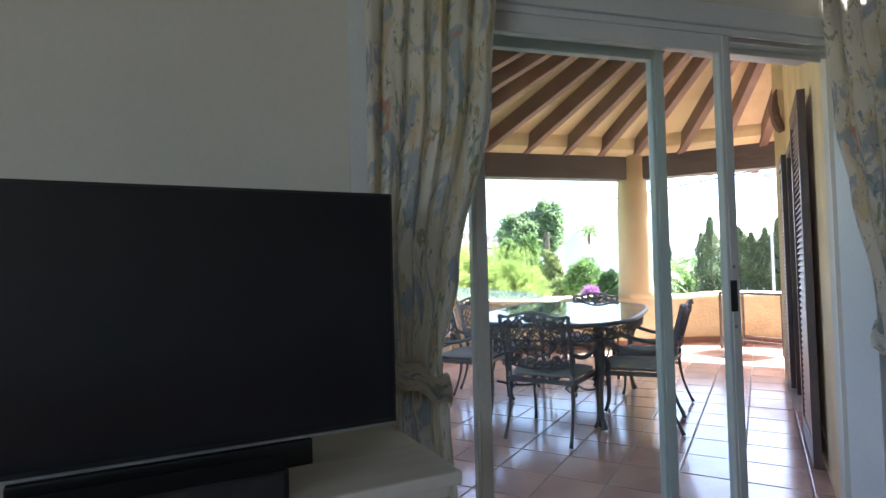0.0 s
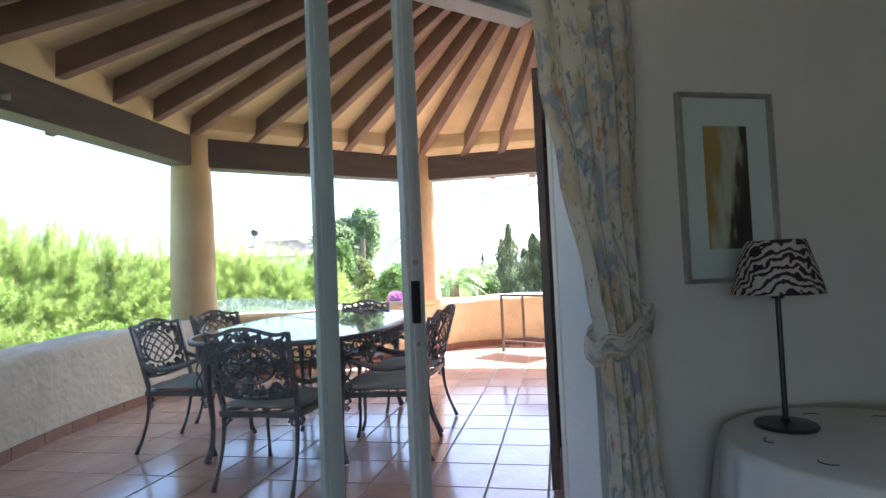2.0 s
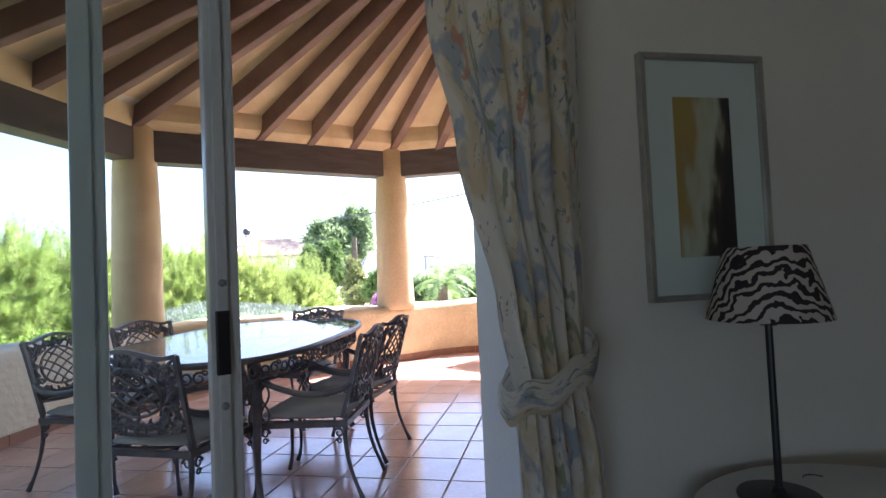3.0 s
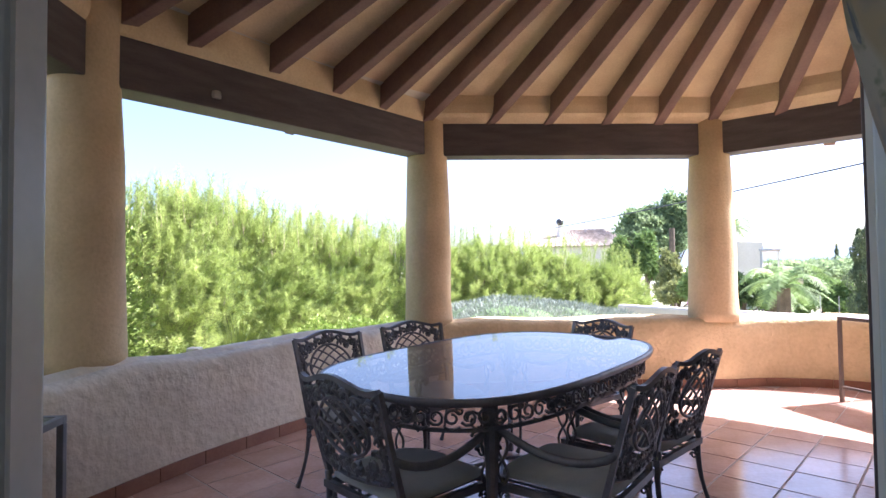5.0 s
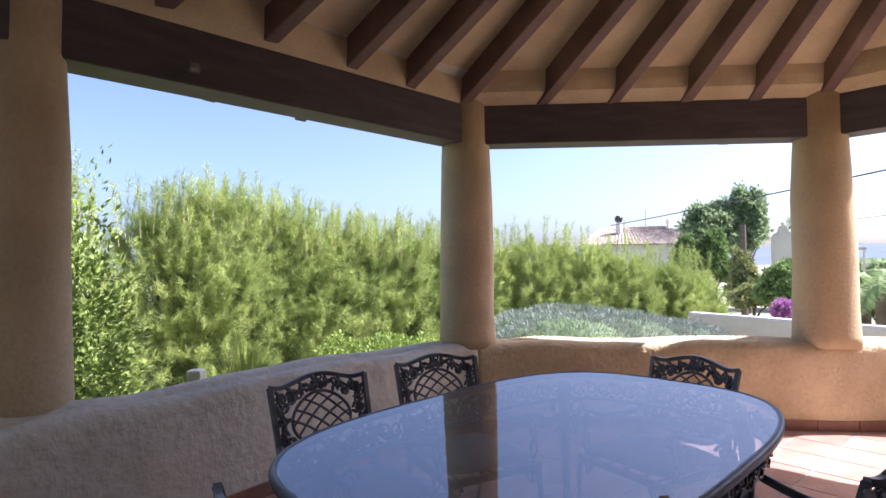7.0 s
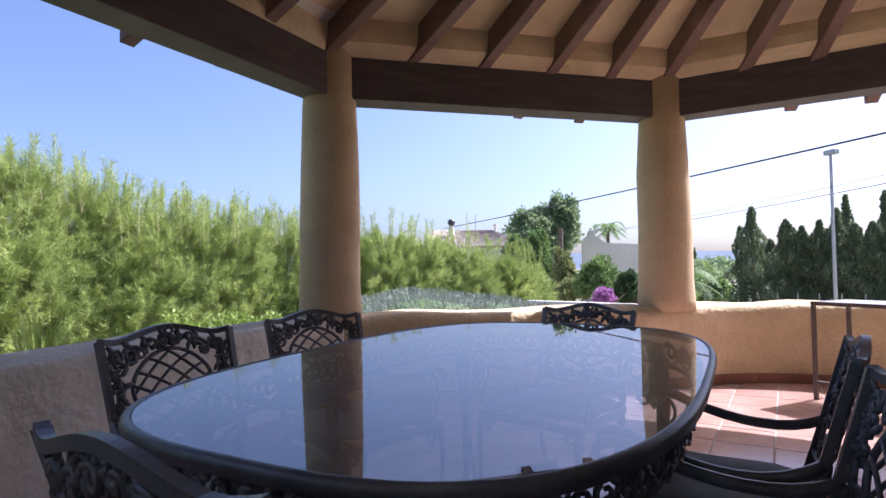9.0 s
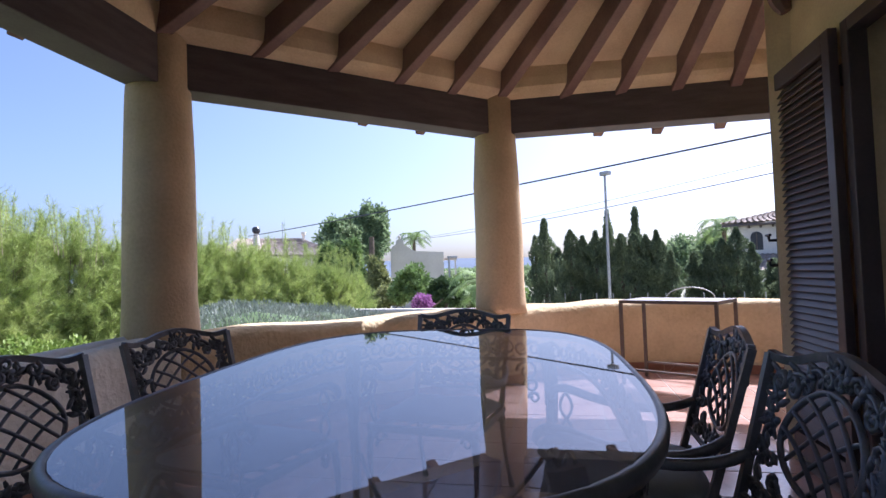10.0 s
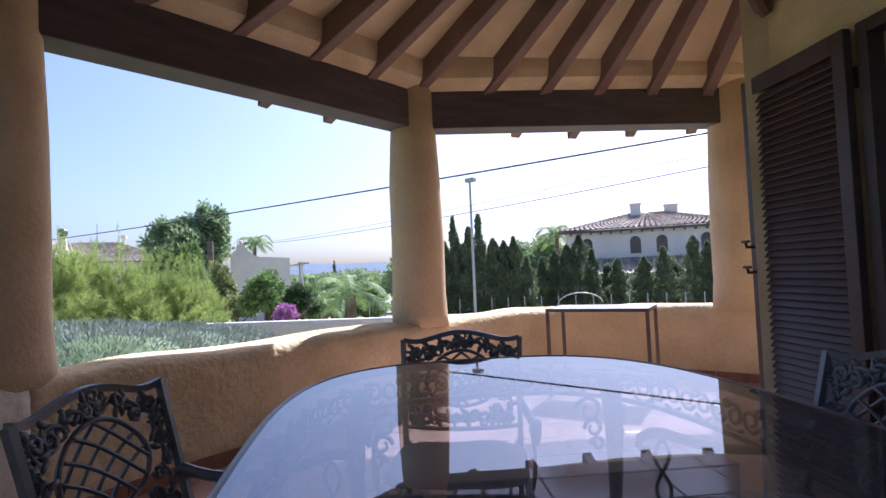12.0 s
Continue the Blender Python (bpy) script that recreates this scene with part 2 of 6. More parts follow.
def sweep(path, profile, wob=0.0):
    """Profile of (offset, z) pairs carried along a plan path; wob: unevenness."""
    bm = bmesh.new()
    rows = []
    for i, p in enumerate(path):
        t = (path[min(i + 1, len(path) - 1)] - path[max(i - 1, 0)]).normalized()
        n = Vector((-t.y, t.x, 0))
        row = []
        for o, z in profile:
            q = p + n * o
            k = wob * noise.noise(Vector((q.x * 1.7, q.y * 1.7, z * 2))) if z > 0.4 else 0
            row.append(bm.verts.new((q.x, q.y, z + k)))
        rows.append(row)
    for a, b in zip(rows, rows[1:]):
        for k in range(len(profile) - 1):
            bm.faces.new((a[k], a[k + 1], b[k + 1], b[k]))
        bm.faces.new((a[-1], a[0], b[0], b[-1]))
    bm.faces.new(rows[0])
    bm.faces.new(rows[-1][::-1])
    bmesh.ops.recalc_face_normals(bm, faces=bm.faces)
    return bm


prof = [(0, -0.3), (0, 0.1), (0, 0.3), (0, 0.5), (0.0, 0.62), (0.012, 0.66), (0.035, 0.685), (0.07, 0.70), (0.12, 0.70), (0.16, 0.685), (0.175, 0.665), (0.2, 0.665), (0.225, 0.69), (0.27, 0.71), (0.33, 0.70), (0.36, 0.67), (0.37, 0.6), (0.37, 0.3), (0.37, -0.3)]
full = spline(PARAPET, 14)
cut = min(range(len(full)), key=lambda i: (full[i] - Vector((0.05, -0.17, 0))).length)
parapet = mesh_object("parapet", sweep(full[:cut + 1], prof, 0.03), M_CREAM, smooth=True)
structure(parapet, "low curved cream rough plastered parapet with rounded uneven top")
parapet_b = mesh_object("parapet", sweep(full[cut:], prof, 0.03), M_PARAPET, smooth=True)
structure(parapet_b, "low curved tan plastered parapet with rounded uneven top")

# columns
for i, (x, y) in enumerate(COLS):
    c = mesh_object("column", lathe([(0.25, 0.66), (0.245, 0.75), (0.235, 0.95), (0.232, 1.4), (0.226, 1.9), (0.21, 2.3), (0.205, 2.39), (0.2, 2.41), (0.2, 3.2)], 28, 0.05), M_COLUMN, smooth=True, matrix=pose(x, y, 0, 0, 0, i * 70))
    tagged(c, "round ochre plastered column of the terrace", "column", "terrace columns")

# beams and the plaster band above them
for side, (a, b) in enumerate(zip(COLS, COLS[1:])):
    A, B = Vector((*a, 0)), Vector((*b, 0))
    t = (B - A).normalized()
    n = Vector((-t.y, t.x, 0))
    L = (B - A).length
    ang = math.degrees(math.atan2(t.y, t.x))
    m = pose(A.x, A.y, 0, 0, 0, ang)
    bm = box((0.02, -INNER, BEAM_Z0), (L - 0.02, 0.13, BEAM_Z1), 0.008)
    ob = mesh_object("lintel_beam", bm, M_BEAM, matrix=m)
    tagged(ob, "dark-stained timber beam spanning between terrace columns", "beam", "terrace beams")
    bm = bmesh.new()
    cove = 0.02 if side < 2 else 0.13          # how far the plaster curves in above the beam
    face = [(0.12, BEAM_Z1), (-0.106, BEAM_Z1)] + [(-0.11 - cove * w, zz) for w, zz in ((0.3, 2.742), (0.6, 2.765), (0.85, 2.80), (0.96, 2.88), (1.0, 3.0))] + [(0.12, 3.0)]
    ends = [[bm.verts.new((x, yy, zz)) for yy, zz in face] for x in (-0.05, L + 0.05)]
    face_ring(bm, ends[0], ends[1])
    bm.faces.new(ends[0][::-1])
    bm.faces.new(ends[1])
    bmesh.ops.recalc_face_normals(bm, faces=bm.faces)
    structure(mesh_object("wall_band", bm, M_OCHRE, matrix=m), "ochre plaster band curving in above the timber beams")

# roof: ceiling, rafters
EAVES = [0.64, 0.58, 0.46, 0.40, 0.40, 0.40]     # overhang at each column
ring_in = [Vector((*c, 0)) for c in COLS]
# added corner: carries the roof on eastward to keep sun off the near floor
ring_in = ring_in + [Vector((5.5, -4.4, 0))]


def ceil_z(p):
    """Height of the ceiling over a plan point, on the fan between the apex and the beams."""
    best = None
    for a, b, za, zb in zip(ring_in, ring_in[1:], RING_Z, RING_Z[1:]):
        ax = Vector((APEX.x, APEX.y, 0))
        e1, e2, d = a - ax, b - ax, Vector((p[0], p[1], 0)) - ax
        det = e1.x * e2.y - e1.y * e2.x
        u = (d.x * e2.y - d.y * e2.x) / det
        v = (e1.x * d.y - e1.y * d.x) / det
        if u >= -1e-6 and v >= -1e-6:
            best = APEX.z + (za - APEX.z) * u + (zb - APEX.z) * v
    return best


bm = bmesh.new()
lo_a, hi_a = bm.verts.new(APEX), bm.verts.new(APEX + Vector((0, 0, 0.12)))
ol, oh, ol_pts = [], [], []
eave_ring = []
for i, (a, b) in enumerate(zip(ring_in, ring_in[1:])):
    for k in range(6):
        w = k / 6
        eave_ring.append((a.lerp(b, w), EAVES[i] * (1 - w) + EAVES[i + 1] * w + 0.07 * 4 * w * (1 - w), RING_Z[i] * (1 - w) + RING_Z[i + 1] * w))
eave_ring.append((ring_in[-1], EAVES[-1], RING_Z[-1]))
for p, e, zr in eave_ring:
    d = (p - Vector((APEX.x, APEX.y, 0)))
    k = 1 + e / d.length
    z = APEX.z + (zr - APEX.z) * k
    q = Vector((APEX.x, APEX.y, 0)) + d * k
    ol.append(bm.verts.new((q.x, q.y, z)))
    ol_pts.append(Vector((q.x, q.y, z)))
    oh.append(bm.verts.new((q.x, q.y, z + 0.12)))
for i in range(len(ol) - 1):
    bm.faces.new((lo_a, ol[i + 1], ol[i]))
    bm.faces.new((hi_a, oh[i], oh[i + 1]))
    bm.faces.new((ol[i], ol[i + 1], oh[i + 1], oh[i]))
structure(mesh_object("ceiling", bm, M_OCHRE), "ochre plaster ceiling between the rafters")

bm = bmesh.new()
for i in range(len(ol_pts) - 1):
    qs = [q.lerp(APEX, k * 0.8) - Vector((0, 0, 0.006)) for q, k in ((ol_pts[i], 0.0), (ol_pts[i + 1], 0.0), (ol_pts[i + 1], 0.18), (ol_pts[i], 0.18))]
    bm.faces.new([bm.verts.new(q) for q in qs])
structure(mesh_object("soffit", bm, M_CREAM), "cream plastered underside of the eaves")

for i in range(len(ol_pts) - 1):
    p, q = ol_pts[i], ol_pts[i + 1]
    L = math.hypot(q.x - p.x, q.y - p.y)
    m = pose(p.x, p.y, 0, 0, 0, math.degrees(math.atan2(q.y - p.y, q.x - p.x)))
    bm = bmesh.new()
    vs = [bm.verts.new(v) for x, zz in ((0, p.z), (L, q.z)) for v in ((x, -0.09, zz + 0.06), (x, -0.09, zz - 0.03), (x, -0.02, zz - 0.045), (x, 0.0, zz + 0.02))]
    for f in ((0, 1, 2, 3), (7, 6, 5, 4), (0, 4, 5, 1), (1, 5, 6, 2), (2, 6, 7, 3), (3, 7, 4, 0)):
        bm.faces.new([vs[k] for k in f])
    bmesh.ops.recalc_face_normals(bm, faces=bm.faces)
    structure(mesh_object("eave_trim", bm, M_CREAM, matrix=m), "cream plastered eave edge of the terrace roof")

TIPS = [(-2.0, -4.9), (-2.0, -4.35), (-2.0, -3.8), (-2.0, -3.25), (-1.95, -2.7), (-1.86, -2.2), (-1.673, -1.86), (-1.24, -1.40), (-0.812, -0.96), (-0.37, -0.64), (0.09, -0.30), (0.685, -0.17), (1.26, -0.182), (1.834, -0.158), (2.37, -0.16),
        (2.893, -0.259), (3.322, -0.668), (3.659, -1.009), (3.978, -1.358), (4.28, -1.719), (4.60, -2.09)]
for p in TIPS:
    d = Vector((p[0] - APEX.x, p[1] - APEX.y, 0))
    r, n2 = d.length, d.normalized()
    top = ceil_z(p)
    top = 2.9 if top is None else top
    slope = (top - APEX.z) / r
    side = Vector((-n2.y, n2.x, 0)) * 0.05
    bm = bmesh.new()
    vs = []
    for rr in (0.15, r + 0.68):
        base = APEX + n2 * rr + Vector((0, 0, slope * rr))
        for k in (-1, 1):
            vs.append(bm.verts.new(base + side * k + Vector((0, 0, 0.03))))
            vs.append(bm.verts.new(base + side * k + Vector((0, 0, -0.20))))
    for f in ((0, 2, 3, 1), (4, 5, 7, 6), (0, 1, 5, 4), (2, 6, 7, 3), (0, 4, 6, 2), (1, 3, 7, 5)):
        bm.faces.new([vs[i] for i in f])
    bmesh.ops.recalc_face_normals(bm, faces=bm.faces)
    bmesh.ops.bevel(bm, geom=list(bm.edges), offset=0.006, segments=1, affect="EDGES")
    tagged(mesh_object("rafter", bm, M_RAFTER), "reddish brown timber rafter of the terrace roof", "rafter", "terrace rafters")

# house walls
Y_OUT, Y_IN = -5.02, -5.37
DOOR_L, DOOR_R, DOOR_T = -1.80, 0.24, 2.10
M45 = pose(0.22, -5.27, 0, 0, 0, 45)          # along the oblique outer wall, its face at local y = 0
structure(mesh_object("wall_west", box((-6, Y_IN, -0.2), (DOOR_L, Y_OUT, 5.2)), M_WHITE), "white painted wall beside the sliding door")
structure(mesh_object("wall_lintel", box((DOOR_L, Y_IN, DOOR_T), (0.24, Y_OUT, 5.2)), M_WHITE), "white painted wall above the sliding door")
D2A, D2B, D2T = 1.56, 2.96, 2.12              # second door along the oblique wall
for n, a, b, z0, z1, m in (("wall_oblique", 0.32, D2A, -0.2, 5.2, M_OCHRE), ("wall_oblique", D2B, 3.74, -0.2, 5.2, M_OCHRE), ("wall_oblique", D2A, D2B, D2T, 5.2, M_OCHRE)):
    structure(mesh_object(n, box((a, -0.26, z0), (b, 0, z1)), m, matrix=M45), "ochre plastered outer wall of the house")
structure(mesh_object("wall_reveal", box((0.14, -0.16, -0.2), (0.32, -0.002, 5.2)), M_WHITE, matrix=M45), "white painted reveal beside the sliding door")
structure(mesh_object("wall_east", box((2.72, -2.95, -0.2), (8, -2.64, 3.3)), M_OCHRE), "ochre plastered outer wall of the house")
structure(mesh_object("wall_room", box((0, 0, -0.2), (2.9, 0.1, 2.75)), M_WHITE, matrix=pose(0.33, -5.2, 0, 0, 0, -22)), "white painted wall of the living room")
structure(mesh_object("wall_back", box((-6, -12.2, -0.2), (3.3, -12, 2.75)), M_WHITE), "white painted back wall")
# the wide opening is added out of view, for the room's fill lamp
for a, b, z0, z1 in ((-12, -11.8, -0.2, 2.75), (-8.6, Y_OUT, -0.2, 2.75), (-11.8, -8.6, -0.2, 0.85), (-11.8, -8.6, 2.2, 2.75)):
    structure(mesh_object("wall_left", box((-6.2, a, z0), (-6, b, z1)), M_WHITE), "white painted side wall with an added unseen wide opening")
structure(mesh_object("wall_right", box((3.1, -12, -0.2), (3.3, -6.2, 2.75)), M_WHITE), "white painted side wall")
structure(mesh_object("ceiling_room", box((-6.2, -12.2, 2.75), (3.3, Y_IN, 2.95)), M_WHITE), "white painted room ceiling")
structure(mesh_object("floor_room", box((-6.2, -12.2, -0.2), (3.3, -5.02, -0.004)), M_SKIRT), "terracotta room floor")
# ---- ground and distance ----
def terrain_z(x, y):
    d = math.hypot(x, y)
    z = -0.55 - 0.045 * max(0, d - 6) if d < 45 else -2.3
    if d > 60:
        z = -2.3 - 6 * min(1, (d - 60) / 200)
    return z


bm = bmesh.new()
rows = []
radii = [0, 2, 4, 6, 9, 13, 18, 25, 35, 50, 75, 120, 200, 400, 900, 2200, 4500]
for r in radii[1:]:
    rows.append([bm.verts.new((r * math.sin(a), r * math.cos(a), terrain_z(r * math.sin(a), r * math.cos(a)) + (0.12 * noise.noise(Vector((a * 3, r, 0))) if 3 < r < 60 else 0))) for a in (2 * math.pi * k / 72 for k in range(72))])
c = bm.verts.new((0, 0, -0.55))
for k in range(72):
    bm.faces.new((c, rows[0][(k + 1) % 72], rows[0][k]))
for a, b in zip(rows, rows[1:]):
    for k in range(72):
        bm.faces.new((a[k], a[(k + 1) % 72], b[(k + 1) % 72], b[k]))
bmesh.ops.recalc_face_normals(bm, faces=bm.faces)
structure(mesh_object("ground", bm, M_EARTH, smooth=True), "dry earth ground of the gardens")
structure(mesh_object("floor", box((-2.6, -5.6, -0.5), (5.4, 0.3, -0.0035)), M_GROUT), "terracotta tiled terrace floor")


def range_of_hills(name, dist, az0, az1, base, tops, mat, label):
    bm = bmesh.new()
    n = 90
    prev = None
    for i in range(n + 1):
        t = i / n
        az = radians(az0 + (az1 - az0) * t)
        k = t * (len(tops) - 1)
        j = min(int(k), len(tops) - 2)
        h = tops[j] + (tops[j + 1] - tops[j]) * (k - j)
        h += (noise.noise(Vector((t * 14, dist * 0.01, 0))) * 0.18 + noise.noise(Vector((t * 60, dist * 0.01, 3))) * 0.05) * h
        row = [bm.verts.new((dd * math.sin(az), dd * math.cos(az), z)) for dd, z in ((dist * 0.8, base), (dist * 0.9, base + (h - base) * 0.55), (dist, h))]
        if prev:
            for k in range(2):
                bm.faces.new((prev[k], row[k], row[k + 1], prev[k + 1]))
        prev = row
    bmesh.ops.recalc_face_normals(bm, faces=bm.faces)
    structure(mesh_object(name, bm, mat, smooth=True), label)


range_of_hills("hills", 2600, -60, 100, -20, [90, 88, 70, 60, 72, 62, 50, 60, 55], M_HILL, "hazy blue hills on the horizon")


# ---- foliage ----
rng = np.random.default_rng(7)


def leaves(name, pts, size, ratio, mat, parent, up=0.0, outward=None, curl=0.0, kind="", needle=False):
    """Many leaves at the points pts, a diamond or a needle each; up: how far they lean to the vertical."""
    pts = np.asarray(pts, dtype=np.float64)
    n = len(pts)
    d = rng.normal(size=(n, 3))
    if outward is not None:
        d = d * 0.7 + outward
    d /= np.linalg.norm(d, axis=1)[:, None]
    d[:, 2] += up
    d /= np.linalg.norm(d, axis=1)[:, None]
    s = np.cross(d, rng.normal(size=(n, 3)))
    s /= np.linalg.norm(s, axis=1)[:, None]
    L = size * rng.uniform(0.6, 1.3, size=(n, 1))
    W = L * ratio * 0.5
    m = 3 if needle else 4
    v = np.empty((n, m, 3))
    if needle:
        v[:, 0], v[:, 1], v[:, 2] = pts - s * W, pts + s * W, pts + d * L
    else:
        v[:, 0], v[:, 1] = pts, pts + d * L * 0.5 + s * W
        v[:, 2], v[:, 3] = pts + d * L, pts + d * L * 0.5 - s * W
    me = bpy.data.meshes.new(name)
    me.vertices.add(n * m)
    me.vertices.foreach_set("co", v.reshape(-1))
    me.loops.add(n * m)
    me.loops.foreach_set("vertex_index", np.arange(n * m, dtype=np.int32))
    me.polygons.add(n)
    me.polygons.foreach_set("loop_start", np.arange(0, n * m, m, dtype=np.int32))
    me.polygons.foreach_set("loop_total", np.full(n, m, dtype=np.int32))
    me.update(calc_edges=True)
    me.materials.append(mat)
    ob = new(name, me)
    if parent:
        ob.parent = parent
    if kind:
        ob["kind"] = kind
    return ob


def blob_points(blobs, n, shell=0.45, rag=0.25):
    """Points in uneven ellipsoids, most near the surface. Returns points and outward directions."""
    vol = np.array([b[3] * b[4] * b[5] for b in blobs]) ** 0.67
    which = rng.choice(len(blobs), size=n, p=vol / vol.sum())
    B = np.array(blobs)[which]
    u = rng.normal(size=(n, 3))
    u /= np.linalg.norm(u, axis=1)[:, None]
    ph = B[:, :3] * 3.1
    rough = 1 + rag * (np.sin(u[:, 0] * 5 + ph[:, 0]) * np.sin(u[:, 1] * 6 + ph[:, 1]) + 0.6 * np.sin(u[:, 2] * 9 + u[:, 0] * 11 + ph[:, 2]))
    r = (1 - shell * rng.random(n) ** 1.5) * rough
    return B[:, :3] + u * B[:, 3:6] * r[:, None], u


def trunk_mesh(x, y, z0, z1, r, lean=0.1, limbs=5):
    bm = bmesh.new()
    top = (x + lean, y + lean * 0.5, z1)
    add_tube(bm, bez((x, y, z0), (x, y, z0 + (z1 - z0) * 0.4), (x + lean, y, z0 + (z1 - z0) * 0.7), top, 6), [r * (1 - 0.09 * i) for i in range(7)], 8)
    for k in range(limbs):
        a = 2 * math.pi * k / limbs + x
        s = z0 + (z1 - z0) * (0.45 + 0.08 * k)
        q = (x + lean * 0.6 + math.cos(a) * (z1 - z0) * 0.16, y + math.sin(a) * (z1 - z0) * 0.16, s + (z1 - z0) * 0.22)
        add_tube(bm, [(x + lean * 0.5, y, s), ((x + q[0]) / 2, (y + q[1]) / 2, (s + q[2]) / 2 + 0.1), q], [r * 0.5, r * 0.35, r * 0.12], 6)
    return bm


def tree(name, label, category, x, y, z0, blobs, count, size, ratio, mat, r=0.12, up=0.0, rag=0.25, group=""):
    t = thing(name, label, category, pose(0, 0, 0), group)
    zs = max(b[2] for b in blobs)
    part("trunk", trunk_mesh(x, y, z0, zs, r), M_BARK, t)
    p, u = blob_points(blobs, count, rag=rag)
    leaves("crown", p, size, ratio, mat, t, up, u)
    return t


def pine_shoots(x, y, zb, h, spread, n_shoots, per, leaders):
    """Needle roots and directions on many upright brush-like shoots, and the shoots' lines."""
    pts, outs, lines = [], [], []
    for k in range(n_shoots):
        t = rng.random() ** 0.9
        a = rng.uniform(0, 6.28)
        lim = 1.25 * spread * (1 - 0.62 * t ** 2) * (0.85 + 0.2 * math.sin(a * 3 + x * 5))
        r0 = lim * math.sqrt(rng.uniform(0.12, 1.0))
        L = rng.uniform(0.22, 0.42)
        s = Vector((x + r0 * math.cos(a), y + r0 * math.sin(a), zb + (h - 0.5) * t))
        d = Vector((math.cos(a) * (1.0 - 0.5 * t) + rng.normal() * 0.3, math.sin(a) * (1.0 - 0.5 * t) + rng.normal() * 0.3, 0.55 + rng.random() * 0.7)).normalized()
        if k % leaders == 0:
            L, s, d = rng.uniform(0.5, 0.8), Vector((x + rng.normal() * spread * 0.35, y + rng.normal() * spread * 0.35, zb + h * rng.uniform(0.76, 0.86))), Vector((rng.normal() * 0.12, rng.normal() * 0.12, 1)).normalized()
        lines.append((s - d * 0.15, s + d * L))
        w = rng.random(per)
        along = np.array(s)[None] + np.array(d)[None] * (L * w)[:, None] + np.random.default_rng(k).normal(size=(per, 3)) * 0.012
        pts.append(along)
        rad = rng.normal(size=(per, 3))
        rad /= np.linalg.norm(rad, axis=1)[:, None]
        outs.append(rad * (1.0 - 0.45 * w[:, None]) + np.array(d)[None] * 0.62)
    return np.concatenate(pts), np.concatenate(outs), lines


# darker copy of the pine needles, standing in for shade inside the crowns
M_INNERPINE = surface("inner_shade_needles", (0.12, 0.19, 0.05), (0.22, 0.30, 0.09), 1.2, 9, 0.7, 0, spread=0.3, thin=0.3)
M_TWIG = surface("pine_twig", (0.20, 0.17, 0.10), (0.30, 0.26, 0.16), 4, 30, 0.9, 0)
# young pines in a row behind the parapet: x, y, height above 0, spread
PINES = [(-5.3, -0.4, 2.1, 0.9), (-4.9, 1.0, 2.3, 0.95), (-4.6, 3.48, 2.32, 0.95), (-4.09, 4.08, 2.63, 1.0), (-3.59, 4.82, 2.4, 1.0), (-2.96, 5.44, 2.18, 1.0), (-2.26, 6.02, 2.08, 1.0), (-1.5, 6.74, 2.02, 1.0), (-0.65, 7.41, 1.97, 1.05), (0.31, 8.0, 1.99, 1.1), (1.46, 8.5, 2.17, 1.15), (2.61, 9.01, 2.02, 1.15), (3.63, 9.28, 1.78, 1.1), (4.62, 9.49, 1.55, 1.0), (5.34, 9.54, 1.32, 0.8)]
for i, (x, y, h, s) in enumerate(PINES):
    if i < 9:
        h += 0.12
    t = thing("young_pine", "bushy bright green young pine in the garden hedge", "pine", group="hedge pines")
    zb = -0.6
    bm = bmesh.new()
    for k in range(6):
        a = k * 1.05 + i
        add_tube(bm, [(x, y, zb), (x + math.cos(a) * 0.2, y + math.sin(a) * 0.2, zb + (h - zb) * 0.5), (x + math.cos(a) * s * 0.5, y + math.sin(a) * s * 0.5, zb + (h - zb) * 0.8)], [0.035, 0.018, 0.004], 5)
    part("trunk", bm, M_BARK, t)
    dist = math.hypot(x + 0.3, y + 4.5)
    n_shoots, per, size = (680, 150, 0.125) if dist < 11.5 else (560, 130, 0.14)
    p, o, lines = pine_shoots(x, y, zb, h - zb, s, n_shoots, per, 14 if i < 9 else 45)
    leaves("crown", p, size, 0.05, M_PINE, t, 0.1, o * 1.6, needle=True)
    bm = bmesh.new()
    for a, b in lines:
        add_tube(bm, [a, b], [0.006, 0.002], 3, cap=False)
    tagged(part("twig", bm, M_TWIG, t), kind="stuff")
    # darker needles within: the crown's inner shade is put into their colour
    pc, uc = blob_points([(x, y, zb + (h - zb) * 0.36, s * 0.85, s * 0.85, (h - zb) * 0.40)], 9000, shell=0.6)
    leaves("shaded_inside", pc, 0.14, 0.07, M_INNERPINE, t, 0.2, uc, needle=True)

# broad-leaved shrub at the near end
t = thing("oleander_shrub", "light green leafy shrub with small orange flowers", "shrub")
B = [(-3.35, -1.1, 0.9, 0.55, 0.6, 1.25), (-3.9, -1.5, 1.2, 0.6, 0.6, 1.2), (-3.15, -0.55, 0.2, 0.45, 0.5, 0.7), (-3.4, -2.0, 0.6, 0.5, 0.6, 1.1), (-2.85, -0.95, 0.75, 0.42, 0.42, 1.15), (-3.7, -2.9, 0.8, 0.6, 0.8, 1.3), (-3.5, -3.9, 0.7, 0.6, 0.7, 1.2)]
part("trunk", trunk_mesh(-3.6, -1.5, -0.6, 1.6, 0.05, limbs=6), M_BARK, t)
p, u = blob_points(B, 55000, rag=0.3)
leaves("crown", p, 0.06, 0.36, M_LEAF, t, 0.25, u)

